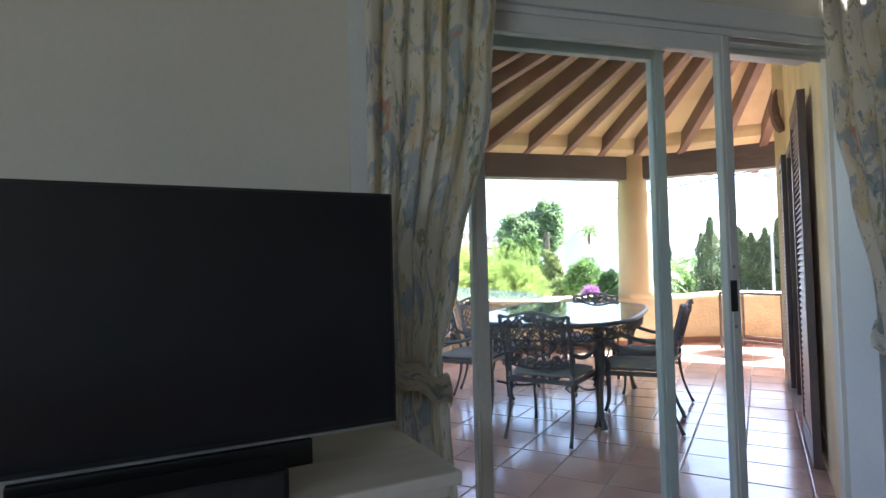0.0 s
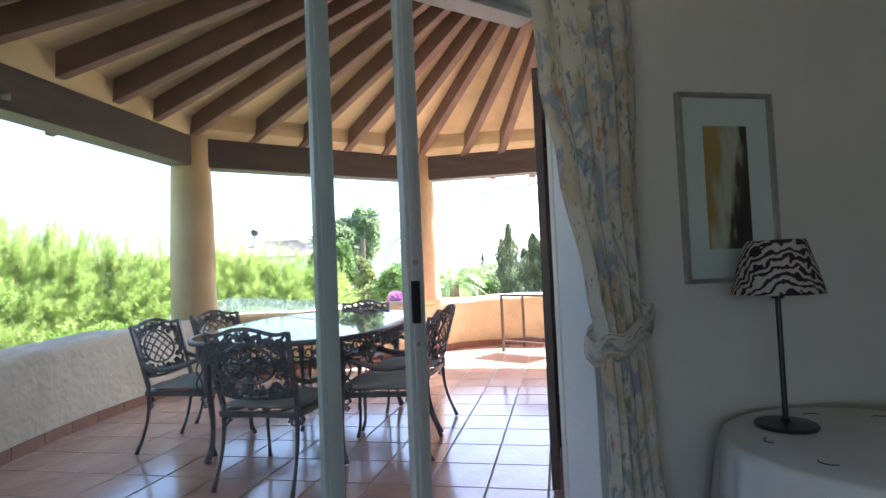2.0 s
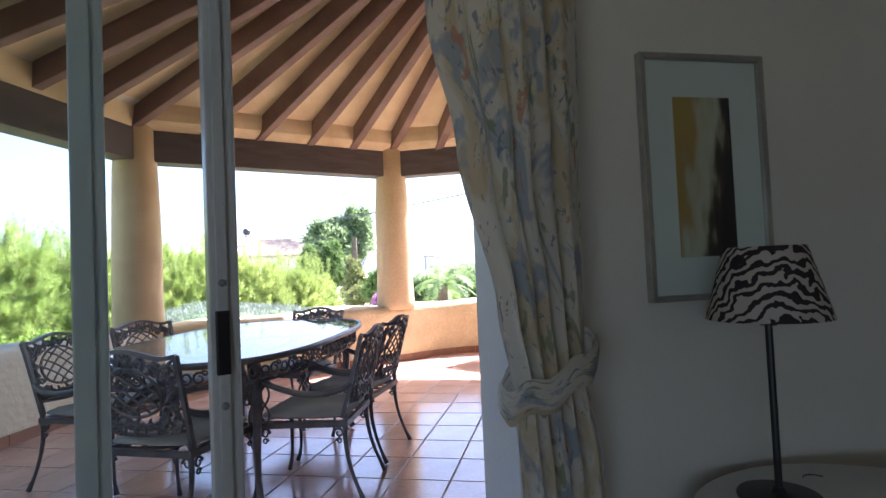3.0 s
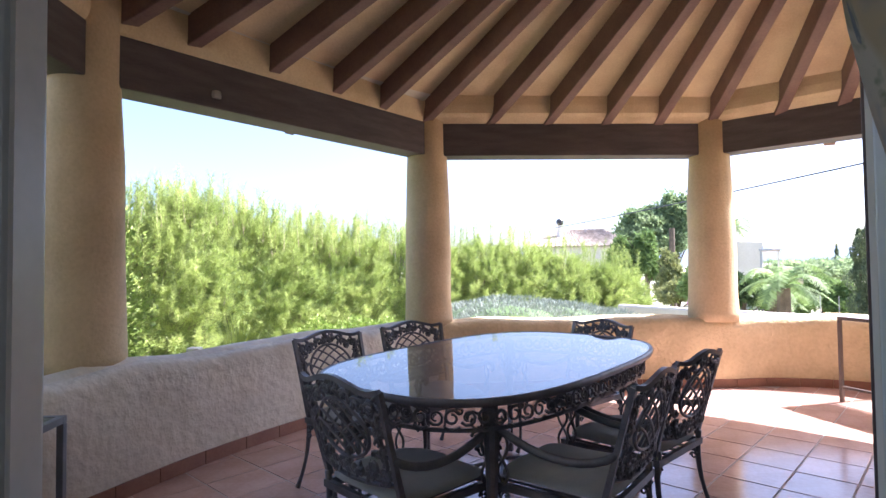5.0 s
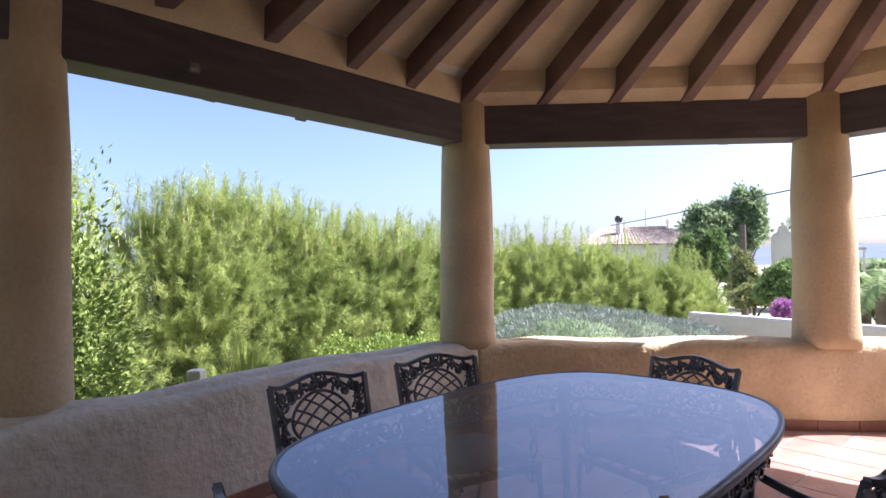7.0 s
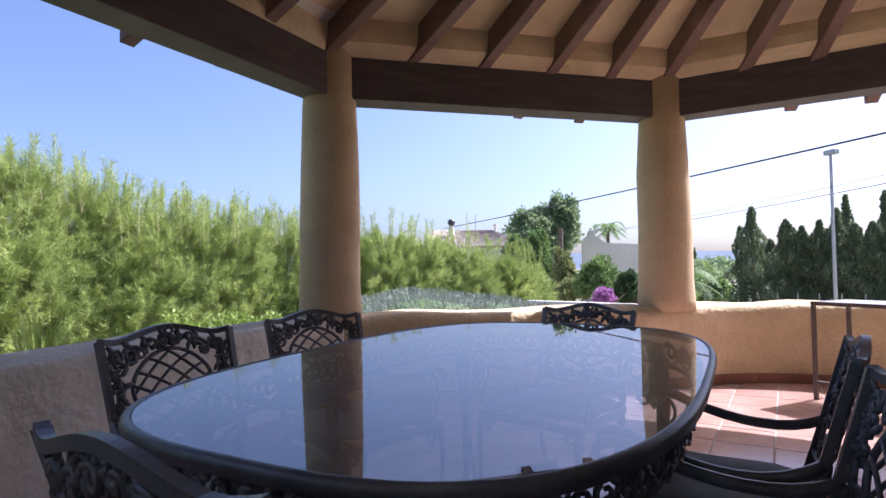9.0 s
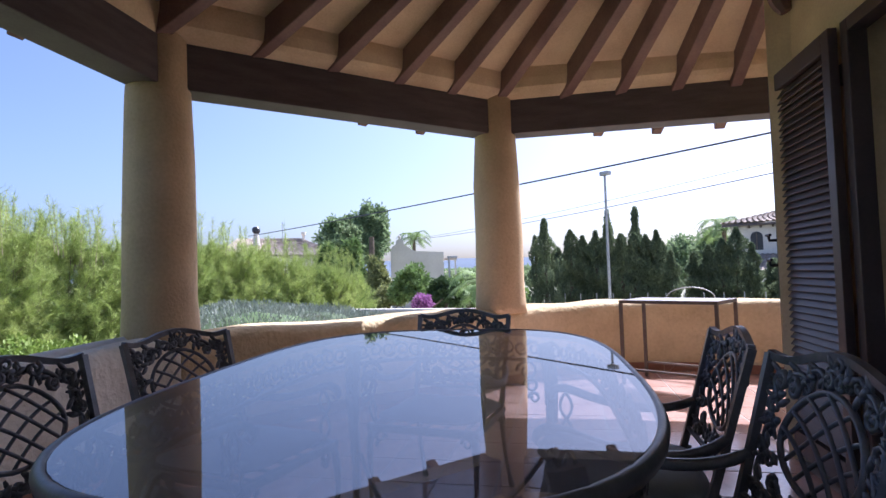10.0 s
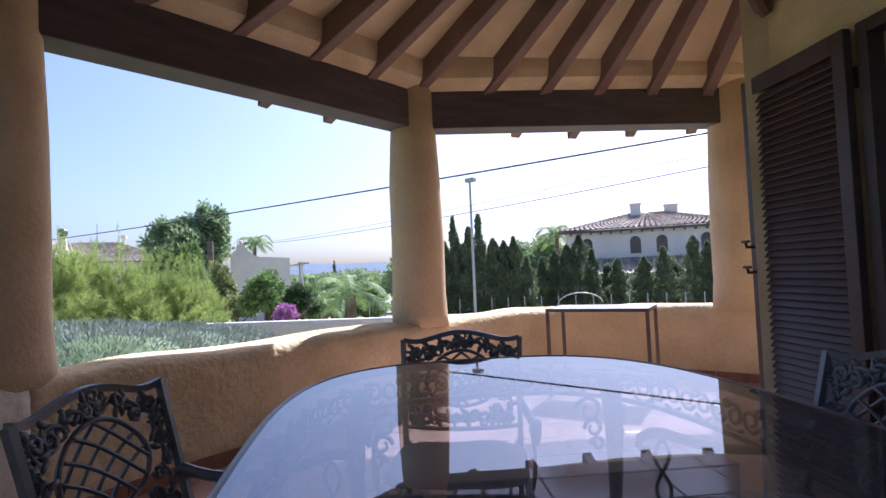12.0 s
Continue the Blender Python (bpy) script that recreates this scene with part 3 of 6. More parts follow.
# grey-green cushion of lavender cotton
t = thing("grey_hedge", "low grey green clipped hedge outside the parapet", "hedge")
B = [(1.15, 2.2, 0.14, 1.0, 0.9, 0.62), (1.9, 2.8, 0.12, 1.1, 1.0, 0.58), (2.7, 3.3, 0.04, 1.0, 0.9, 0.52), (1.2, 3.3, 0.18, 1.3, 1.0, 0.58), (3.1, 3.9, -0.06, 0.9, 0.8, 0.5), (2.1, 3.9, 0.10, 1.1, 0.9, 0.55)]
p, u = blob_points(B, 75000, shell=0.12, rag=0.04)
leaves("foliage", p, 0.06, 0.18, M_GREYLEAF, t, 0.7, u)
# solid dark spheres under the leaves, so gaps in the hedge read as shaded
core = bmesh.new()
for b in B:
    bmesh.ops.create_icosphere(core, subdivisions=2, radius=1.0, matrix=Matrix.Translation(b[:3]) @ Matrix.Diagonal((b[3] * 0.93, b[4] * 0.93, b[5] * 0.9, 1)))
part("inner_core", core, M_DARKLEAF, t)

t = thing("round_shrub", "round clipped light green shrub beside the parapet", "shrub")
B = [(-1.2, 0.4, 0.14, 0.40, 0.4, 0.55), (-0.8, 0.6, 0.15, 0.40, 0.4, 0.55), (-0.5, 0.9, 0.1, 0.35, 0.35, 0.52)]
p, u = blob_points(B, 16000, shell=0.15, rag=0.08)
leaves("foliage", p, 0.04, 0.5, M_LEAF, t, 0.1, u)
part("inner_core", tube([(-1.1, 0.5, -0.7), (-1.1, 0.5, 0.3)], 0.05), M_BARK, t)

t = thing("grass_tuft", "yellow green tuft of long grass leaves", "ornamental grass")
bm = bmesh.new()
for k in range(70):
    a, l = rng.uniform(0, 6.28), rng.uniform(0.35, 0.75)
    rr = rng.uniform(0.1, 0.45)
    pts = bez((-1.86 + 0.05 * math.cos(a), -0.30 + 0.05 * math.sin(a), -0.1), (-1.86 + 0.08 * math.cos(a), -0.30 + 0.08 * math.sin(a), l * 0.7), (-1.86 + rr * 0.7 * math.cos(a), -0.30 + rr * 0.7 * math.sin(a), l * 0.8 + 0.38), (-1.86 + rr * math.cos(a), -0.30 + rr * math.sin(a), l * 0.8 + 0.22), 5)
    s = Vector((-math.sin(a), math.cos(a), 0)) * 0.008
    vs = [(bm.verts.new(q - s * (1 - i / 6)), bm.verts.new(q + s * (1 - i / 6))) for i, q in enumerate(pts)]
    for q0, q1 in zip(vs, vs[1:]):
        bm.faces.new((q0[0], q0[1], q1[1], q1[0]))
part("foliage", bm, surface("grass_blades", (0.28, 0.36, 0.06), (0.42, 0.5, 0.12), 3, 20, 0.6, 0, thin=0.3), t)
structure(mesh_object("garden_post", box((-2.34, -0.34, -0.6), (-2.22, -0.22, 0.52), 0.02), M_CREAM), "short rough stone garden post")


def pt(az, d, el, c=(-0.65, -3.7, 1.12)):
    a = radians(az)
    return (c[0] + d * math.sin(a), c[1] + d * math.cos(a), c[2] + d * math.tan(radians(el)))


# middle distance trees
def crown_tree(name, label, az, d, el_lo, el_hi, half_deg, mat, size, n, category="tree", rag=0.4, lobes=9, ratio=0.5, z0=-2.5):
    lo, hi = pt(az, d, el_lo), pt(az, d, el_hi)
    w = d * math.tan(radians(half_deg))
    h = (hi[2] - lo[2]) / 2
    B = []
    for k in range(lobes):
        a = 2.4 * k + az
        q = (k + 0.5) / lobes
        rr = w * (0.62 - 0.35 * q)
        B.append((lo[0] + math.cos(a) * rr, lo[1] + math.sin(a) * rr, lo[2] + h * (0.45 + 1.3 * q), w * (0.46 - 0.14 * q), w * (0.46 - 0.14 * q), h * 0.36))
    return tree(name, label, category, lo[0], lo[1], z0, B, n, size, ratio, mat, r=max(0.08, w * 0.07), rag=rag)


# far foliage is paled: the haze of distance is put into its colour
M_HAZEFAR = surface("hazed_far_foliage", (0.19, 0.27, 0.13), (0.34, 0.43, 0.22), 0.5, 3, 0.8, 0, spread=0.3, thin=0.4)
M_MIDLEAF = surface("mid_leaves", (0.13, 0.21, 0.06), (0.25, 0.36, 0.12), 0.7, 4, 0.7, 0, spread=0.3, thin=0.25)
M_YELLOW = surface("yellow_leaves", (0.20, 0.24, 0.08), (0.36, 0.38, 0.16), 0.7, 4, 0.7, 0, spread=0.3, thin=0.25)
crown_tree("pine_tree", "large dark green pine tree", 24.2, 40, 0.8, 6.0, 3.4, M_HAZEFAR, 0.24, 24000, "pine")
crown_tree("pine_tree", "tall dark green pine tree beside the first", 27.0, 40, 0.8, 7.2, 2.0, M_HAZEFAR, 0.24, 15000, "pine")
crown_tree("leafy_tree", "green leafy tree behind the garden hedge", 22.6, 27, -1.0, 3.0, 1.5, M_MIDLEAF, 0.16, 12000)
crown_tree("leafy_tree", "green leafy tree behind the garden hedge", 24.8, 27, -1.5, 3.6, 1.5, M_MIDLEAF, 0.16, 12000)
crown_tree("climbing_shrub", "yellowish climbing shrub around the wooden pole", 27.6, 24, -3.6, 1.6, 1.4, M_YELLOW, 0.14, 9000, "shrub")
crown_tree("yellow_shrub", "bright yellow green low shrub", 28.6, 21, -3.6, -1.5, 2.0, M_YELLOW, 0.12, 5000, "shrub")
crown_tree("dark_shrub", "dark green rounded garden shrub", 31.2, 20, -3.6, 0.6, 2.2, M_MIDLEAF, 0.14, 9000, "shrub")
crown_tree("dark_shrub", "dark green rounded garden shrub", 34.6, 20, -3.8, -0.9, 2.0, M_DARKLEAF, 0.14, 7000, "shrub")
for az, d, lo, hi, w in ((35.6, 26, -4.0, -0.8, 1.8), (37.6, 24, -4.4, -1.6, 1.9), (39.8, 27, -4.0, -1.0, 2.0), (41.6, 25, -4.4, -1.4, 1.8), (33.2, 23, -4.4, -1.0, 1.6)):
    crown_tree("garden_tree", "low green garden tree beyond the path", az, d, lo, hi, w, M_MIDLEAF, 0.15, 6000)
crown_tree("bougainvillea", "purple flowering bougainvillea bush", 32.8, 13.5, -4.4, -2.5, 1.25, M_FLOWER, 0.06, 4500, "flowering shrub")
crown_tree("pink_flowers", "pink flowering bush by the garden path", 21.4, 17, -5.0, -3.4, 1.0, M_FLOWER, 0.07, 1800, "flowering shrub")
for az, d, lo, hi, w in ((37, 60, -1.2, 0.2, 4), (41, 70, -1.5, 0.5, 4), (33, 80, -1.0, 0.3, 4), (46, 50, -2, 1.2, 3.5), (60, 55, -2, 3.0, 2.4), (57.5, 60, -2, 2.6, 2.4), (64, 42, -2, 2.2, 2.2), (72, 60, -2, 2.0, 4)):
    crown_tree("distant_tree", "distant hazy green leafy tree", az, d, lo, hi, w, M_HAZEFAR, 0.45, 5000, z0=-6)


def cypress(az, d, el_hi, half_deg, name="cypress", label="slim dark green cypress tree", n=5000, size=0.13, mat=None, el_lo=-4.5):
    lo, hi = pt(az, d, el_lo), pt(az, d, el_hi)
    w = d * math.tan(radians(half_deg))
    H = hi[2] - lo[2]
    t = thing(name, label, "cypress", group="cypress row")
    part("trunk", tube([(lo[0], lo[1], lo[2] - 0.6), (lo[0], lo[1], hi[2] - H * 0.15)], [w * 0.18, w * 0.06], 6), M_BARK, t)
    s = rng.random(n) ** 0.85
    a = rng.uniform(0, 6.28, n)
    prof = np.minimum(1, (1 - s) * 2.2) ** 0.7 * (0.75 + 0.25 * np.sin(s * 25 + az)) * (0.8 + 0.35 * np.sin(a * 3 + s * 14 + az))
    rr = w * prof * (1 - 0.3 * rng.random(n) ** 2)
    p = np.stack([lo[0] + rr * np.cos(a), lo[1] + rr * np.sin(a), lo[2] + H * s], axis=1)
    o = np.stack([np.cos(a) * 0.5, np.sin(a) * 0.5, np.full(n, 1.0)], axis=1)
    leaves("crown", p, size, 0.35, mat or M_CYPRESS, t, 0.6, o)


for k, (az, hi, w) in enumerate(((47.8, 3.9, 0.9), (49.0, 3.2, 0.8), (50.3, 3.7, 0.9), (51.5, 4.7, 0.8), (52.7, 3.2, 0.9), (53.9, 3.3, 0.8), (55.0, 3.0, 0.8), (56.0, 3.4, 0.7), (57.2, 1.2, 0.6))):
    cypress(az, 19, hi * 0.93, w * 2.1, n=12000, size=0.085, el_lo=-6.5)
for k, (az, hi, w) in enumerate(((59.0, 1.0, 0.7), (60.2, 1.6, 0.7), (61.4, 2.2, 1.0), (62.6, 3.2, 1.1), (63.8, 1.6, 0.6), (66.2, 0.5, 0.7), (68.6, 0.6, 0.8), (70.4, 1.5, 0.9), (73.0, 2.4, 0.9), (74.2, 1.8, 0.8), (75.4, 2.6, 0.9), (76.8, 2.2, 0.9), (78.2, 1.8, 0.9))):
    cypress(az, 23, hi * 0.95, w * 1.6, n=9000, size=0.10)
cypress(45.3, 18.1, 4.9, 1.7, n=12000, size=0.085, el_lo=-6.5)
cypress(44.3, 18.4, 3.2, 1.2, n=6000, size=0.085, el_lo=-6.5)
for k in range(10):
    cypress(46.4 + 1.1 * k, 20.5, 1.9 + 0.7 * math.sin(k * 2.1), 1.5, n=5000, size=0.11, el_lo=-6.5)
for k in range(7):
    cypress(59.6 + 2.9 * k, 24.5, 0.1 + 0.5 * math.sin(k * 1.7), 1.6, n=4000, size=0.15)
cypress(53.2, 55, 5.6, 0.9, "spruce", "tall dark fir tree behind the cypresses", 5000, 0.3)
cypress(50.6, 55, 5.5, 0.8, "spruce", "tall dark fir tree behind the cypresses", 5000, 0.3)
cypress(38.6, 90, 1.6, 0.25, el_lo=-1)


def palm(az, d, el_top, size, n_fronds=22, trunk_to=-3.0, label="fan of green palm fronds"):
    x, y, z = pt(az, d, el_top)
    t = thing("palm_tree", label, "palm")
    part("trunk", tube([(x, y, -2.5), (x, y, z)], [0.2, 0.16], 8), M_BARK, t)
    bm = bmesh.new()
    for k in range(n_fronds):
        a = 2 * math.pi * k / n_fronds * 2.4
        up = 0.9 - 1.3 * k / n_fronds
        dirv = Vector((math.cos(a), math.sin(a), 0))
        pts = bez((x, y, z), Vector((x, y, z)) + dirv * size * 0.35 + Vector((0, 0, size * (0.3 + up * 0.5))), Vector((x, y, z)) + dirv * size * 0.75 + Vector((0, 0, size * up * 0.7)), Vector((x, y, z)) + dirv * size + Vector((0, 0, size * (up * 0.5 - 0.3))), 9)
        side = Vector((-dirv.y, dirv.x, 0))
        for i, q in enumerate(pts[1:], 1):
            q0 = pts[i - 1]
            for m in range(3):
                c0 = q0.lerp(q, m / 3)
                for sgn in (-1, 1):
                    l = size * 0.30 * math.sin(math.pi * min(0.95, (i + 0.6) / 10.5))
                    tip = c0 + side * sgn * l + (q - q0).normalized() * l * 0.7 + Vector((0, 0, -l * 0.25))
                    bm.faces.new([bm.verts.new(v) for v in (c0, c0 + (q - q0) * 0.3, tip)])
        for q0, q1 in zip(pts, pts[1:]):
            w = side * size * 0.008
            bm.faces.new([bm.verts.new(v) for v in (q0 - w, q0 + w, q1 + w, q1 - w)])
    part("fronds", bm, M_MIDLEAF, t)


palm(39.2, 16, -1.9, 1.2, 15)
palm(31.0, 62, 3.4, 2.1)
palm(61.0, 48, 3.0, 2.2)
palm(36.8, 22, -3.0, 1.1)
# ---- houses and street ----
def roof_tiles(parent, corners, rows, name="roof"):
    """A sloping roof side between eave (a, b) and ridge (c, d) covered by rows of barrel tiles."""
    a, b, c, d = (Vector(v) for v in corners)
    bm = bmesh.new()
    n = rows
    nor = (b - a).cross(d - a).normalized()
    if nor.z < 0:
        nor = -nor
    m = max(4, int((d - a).length / 0.38))
    for i in range(n):
        u0, u1 = i / n, (i + 1) / n
        uc = (u0 + u1) / 2
        for j in range(m):
            v0, v1 = j / m, (j + 1.15) / m
            v1 = min(v1, 1)
            P = lambda u, v: a.lerp(b, u).lerp(d.lerp(c, u), v)
            q = [P(u0, v0), P(uc, v0) + nor * 0.09, P(u1, v0), P(u0, v1), P(uc, v1) + nor * 0.06, P(u1, v1)]
            q = [w + nor * (0.03 * (1 - (k // 3))) for k, w in enumerate(q)]
            vs = [bm.verts.new(w) for w in q]
            bm.faces.new((vs[0], vs[1], vs[4], vs[3]))
            bm.faces.new((vs[1], vs[2], vs[5], vs[4]))
    under = [bm.verts.new(v - nor * 0.02) for v in (a, b, c, d)]
    bm.faces.new(under)
    return part(name, bm, M_ROOFTILE, parent)


def local_frame(az, d, base_z, turn=0.0):
    x, y, _ = pt(az, d, 0)
    return pose(x, y, base_z, 0, 0, -az + turn)


def arch_window(parent, x, y, z, w, h, name="window"):
    bm = bmesh.new()
    pts = [(x - w / 2, z), (x + w / 2, z)] + [(x + w / 2 * math.cos(a), z + h - w / 2 + w / 2 * math.sin(a)) for a in (math.pi * k / 8 for k in range(9))]
    f = bm.faces.new([bm.verts.new((px, y - 0.01, pz)) for px, pz in pts])
    r = bmesh.ops.inset_region(bm, faces=[f], thickness=0.07, depth=0.0)
    inner = [f]
    res = bmesh.ops.extrude_face_region(bm, geom=inner)
    for v in [g for g in res["geom"] if isinstance(g, bmesh.types.BMVert)]:
        v.co.y += 0.1
    win = part(name, bm, M_DARK, parent)
    part("window_frame", box((x - 0.02, y - 0.03, z), (x + 0.02, y + 0.02, z + h - 0.1)), M_BARK, win)
    return win


# villa with two tiled roofs
villa = thing("villa", "cream rendered villa with clay tiled hip roof and arched windows", "house", local_frame(69.5, 36, -2.0))
W = 4.9
part("wall", box((-W, 0, 0), (W, 7, 5.35), 0.02), M_HOUSE, villa)
e, rz, ez = 0.45, 6.5, 5.35
roof_tiles(villa, ((-W - e, -e, ez), (W + e, -e, ez), (0.9, 3.5, rz), (-0.9, 3.5, rz)), 34)
roof_tiles(villa, ((-W - e, 7 + e, ez), (-W - e, -e, ez), (-0.9, 3.5, rz), (-0.9, 3.5, rz)), 26)
roof_tiles(villa, ((W + e, -e, ez), (W + e, 7 + e, ez), (0.9, 3.5, rz), (0.9, 3.5, rz)), 26)
part("eave_board", box((-W - 0.4, -0.4, 5.2), (W + 0.4, 0.02, 5.32)), M_BEAM, villa)
for k in range(16):
    part("eave_bracket", box((-W + 0.3 + k * 0.6, -0.32, 5.06), (-W + 0.4 + k * 0.6, 0, 5.2)), M_BARK, villa)
for x in (-3.6, -0.75, 0.75, 3.2):
    arch_window(villa, x, 0, 3.8, 0.62, 1.05)
roof_tiles(villa, ((-W + 0.6, -3.2, 2.6), (W + 1.5, -3.2, 2.6), (W + 1.5, 0.0, 3.55), (-W + 0.6, 0.0, 3.55)), 40, "lower_roof")
part("porch_wall", box((-W + 1.0, -2.8, 0), (W + 1.2, -0.02, 2.55)), M_HOUSE, villa)
for x in (-2.5, 0.4, 3.0):
    part("porch_opening", box((x - 0.6, -2.84, 0.2), (x + 0.6, -2.8, 2.0)), M_DARK, villa)
ch = part("chimney", box((-1.0, 2.6, 5.9), (-0.35, 3.2, 7.0), 0.02), M_HOUSE, villa)
part("chimney_cap", box((-1.05, 2.55, 7.0), (-0.3, 3.25, 7.12), 0.02), M_HOUSE, ch)
ch = part("chimney", box((1.1, 3.0, 5.9), (1.9, 3.6, 6.85), 0.02), M_HOUSE, villa)
part("chimney_cap", box((1.05, 2.95, 6.85), (1.95, 3.65, 6.95), 0.02), M_HOUSE, ch)

# low house with a clay roof beyond the pines
cottage = thing("low_house", "low house with pale clay tiled roof and chimneys", "house", local_frame(17.9, 48, -2.0, 8))
part("wall", box((-4.8, 0, 0), (4.6, 8, 4.9), 0.02), M_HOUSE, cottage)
roof_tiles(cottage, ((-5.2, -0.4, 4.9), (5.0, -0.4, 4.9), (2.0, 4.0, 6.6), (-3.2, 4.0, 6.6)), 32)
roof_tiles(cottage, ((5.0, -0.4, 4.9), (5.0, 8.4, 4.9), (2.0, 4.0, 6.6), (2.0, 4.0, 6.6)), 24)
roof_tiles(cottage, ((-5.2, 8.4, 4.9), (-5.2, -0.4, 4.9), (-3.2, 4.0, 6.6), (-3.2, 4.0, 6.6)), 24)
ch = part("chimney", lathe([(0.42, 4.6), (0.4, 5.2), (0.28, 6.2), (0.2, 6.9)], 10), M_HOUSE, cottage)
ch.location = (-1.9, 2.2, 0)
part("chimney_pot", lathe([(0.2, 6.9), (0.34, 7.1), (0.34, 7.35), (0.2, 7.5)], 10), M_DARK, ch)
part("antenna", tube([(0.4, 3, 6.0), (0.4, 3, 8.0)], 0.03, 5), M_STEEL, cottage)
ch = part("chimney", lathe([(0.13, 6.0), (0.12, 6.8), (0.22, 6.9), (0.2, 7.15)], 8), M_HOUSE, cottage)
ch.location = (2.3, 3.4, 0)

# white house with a curved gable
white = thing("white_house", "white rendered house with a curved gable parapet", "house", local_frame(31.4, 44, -2.0))
part("wall", prism([(-2.1, 0), (2.1, 0), (2.1, 5), (-2.1, 5)], 0, 4.7), M_HOUSE, white)
bm = bmesh.new()
out = [(-2.1, 4.0)] + [(-2.1, 5.0), (-1.95, 5.25), (-1.7, 5.4), (-1.62, 5.75), (-1.35, 5.9), (-1.1, 5.75), (-1.0, 5.4), (-0.7, 5.2), (-0.45, 5.0), (-0.1, 4.85), (2.1, 4.72), (2.1, 4.0)]
lo = [bm.verts.new((x, -0.02, z)) for x, z in out]
hi = [bm.verts.new((x, 0.25, z)) for x, z in out]
bm.faces.new(lo)
bm.faces.new(hi[::-1])
face_ring(bm, lo, hi)
bmesh.ops.recalc_face_normals(bm, faces=bm.faces)
part("gable", bm, M_HOUSE, white)
part("gable_ball", lathe([(0.02, 5.85), (0.14, 5.95), (0.14, 6.05), (0.02, 6.15)], 10), M_HOUSE, white).location = (-1.35, 0.1, 0)
part("porch_roof", box((2.1, 0.5, 4.1), (3.2, 2.5, 4.25), 0.02), M_ROOFTILE, white)
part("porch_post", box((3.0, 0.6, 2.0), (3.12, 0.72, 4.1)), M_HOUSE, white)
far = thing("far_house", "small far house with clay roof", "house", local_frame(35.2, 60, -3.0))
part("wall", box((-1.8, 0, 0), (1.8, 4, 3.4), 0.02), M_HOUSE, far)
roof_tiles(far, ((-2.0, -0.3, 3.4), (2.0, -0.3, 3.4), (2.0, 2, 4.2), (-2.0, 2, 4.2)), 12)

# garden walls
def wall_run(name, path, z0, z1, thick, label):
    structure(mesh_object(name, sweep(spline(path, 5), [(0, z0), (0, z1 - 0.04), (0.03, z1), (thick - 0.03, z1), (thick, z1 - 0.04), (thick, z0)], 0.02), M_HOUSE, smooth=False), label)


wall_run("garden_wall", [(4.4, 7.0), (5.3, 5.7), (6.4, 4.1), (8.0, 2.2), (10, 0)], -1.2, 0.34, 0.25, "low white rendered garden wall")
wall_run("garden_wall", [(4.4, 7.0), (4.2, 9.5), (4.9, 13), (6.5, 18)], -1.6, -0.1, 0.25, "low white rendered wall along the path")
wall_run("fence_wall", [(10.9, 11.4), (13.8, 7.0), (15.8, 3.0), (17.4, -1.0)], -2.6, -0.9, 0.25, "low rendered wall in front of the cypresses")
fence = thing("wire_fence", "thin dark wire fence along the cypress hedge", "fence")
for k in range(26):
    p = Vector((11.7, 10.4, 0)).lerp(Vector((17.2, -1.0, 0)), k / 25)
    part("fence_post", tube([(p.x, p.y, -1.2), (p.x, p.y, 0.28)], 0.016, 5), M_STEEL, fence)

# wooden pole and street lamps
pole = thing("wooden_pole", "weathered wooden utility pole", "utility pole")
part("pole_shaft", tube([(15.0, 27.2, -2.4), (15.0, 27.2, 3.44)], [0.2, 0.16], 10), M_BARK, pole)
lamp = thing("street_lamp", "galvanised street lamp with a small grey head", "street lamp")
part("pole", tube([(12.0, 6.3, -1.6), (12.0, 6.3, 3.68)], [0.05, 0.033], 10), M_STEEL, lamp)
part("lamp_head", box((11.88, 6.1, 3.66), (12.05, 6.4, 3.78), 0.03), M_STEEL, lamp)
x, y, z = pt(34.9, 30, 1.5)
lamp = thing("street_lamp", "far thin street lamp near the houses", "street lamp")
part("pole", tube([(x, y, -2), (x, y, z)], 0.05, 8), M_STEEL, lamp)
part("lamp_head", box((x - 0.05, y - 0.1, z - 0.05), (x + 0.5, y + 0.1, z + 0.06), 0.02), M_STEEL, lamp)


def wire(p0, p1, sag, r, label):
    a, b = Vector(p0), Vector(p1)
    pts = [a.lerp(b, t) - Vector((0, 0, sag * 4 * t * (1 - t))) for t in (k / 24 for k in range(25))]
    tagged(mesh_object("overhead_cable", tube(pts, r, 6), M_BLACK), label, "cable")


wire(pt(14.7, 46, 4.1), pt(76.4, 15, 11.85), 0.12, 0.028, "thick black overhead cable between the houses")
wire(pt(76.4, 15, 11.85), pt(110, 18, 10.5), 0.2, 0.022, "thick black overhead cable between the houses")
wire(pt(31.5, 60, 3.5), pt(76.5, 18, 8.9), 0.3, 0.018, "thin overhead cable between the houses")
wire(pt(31.5, 60, 3.6), pt(76.0, 22, 10.05), 0.3, 0.013, "very thin overhead cable")
wire(pt(76.5, 18, 8.9), pt(105, 20, 8.5), 0.2, 0.010, "thin overhead cable between the houses")
# ---- sliding door ----
def profile_bar(bm, lo, hi):
    add_box(bm, lo, hi, bevel=0.004)


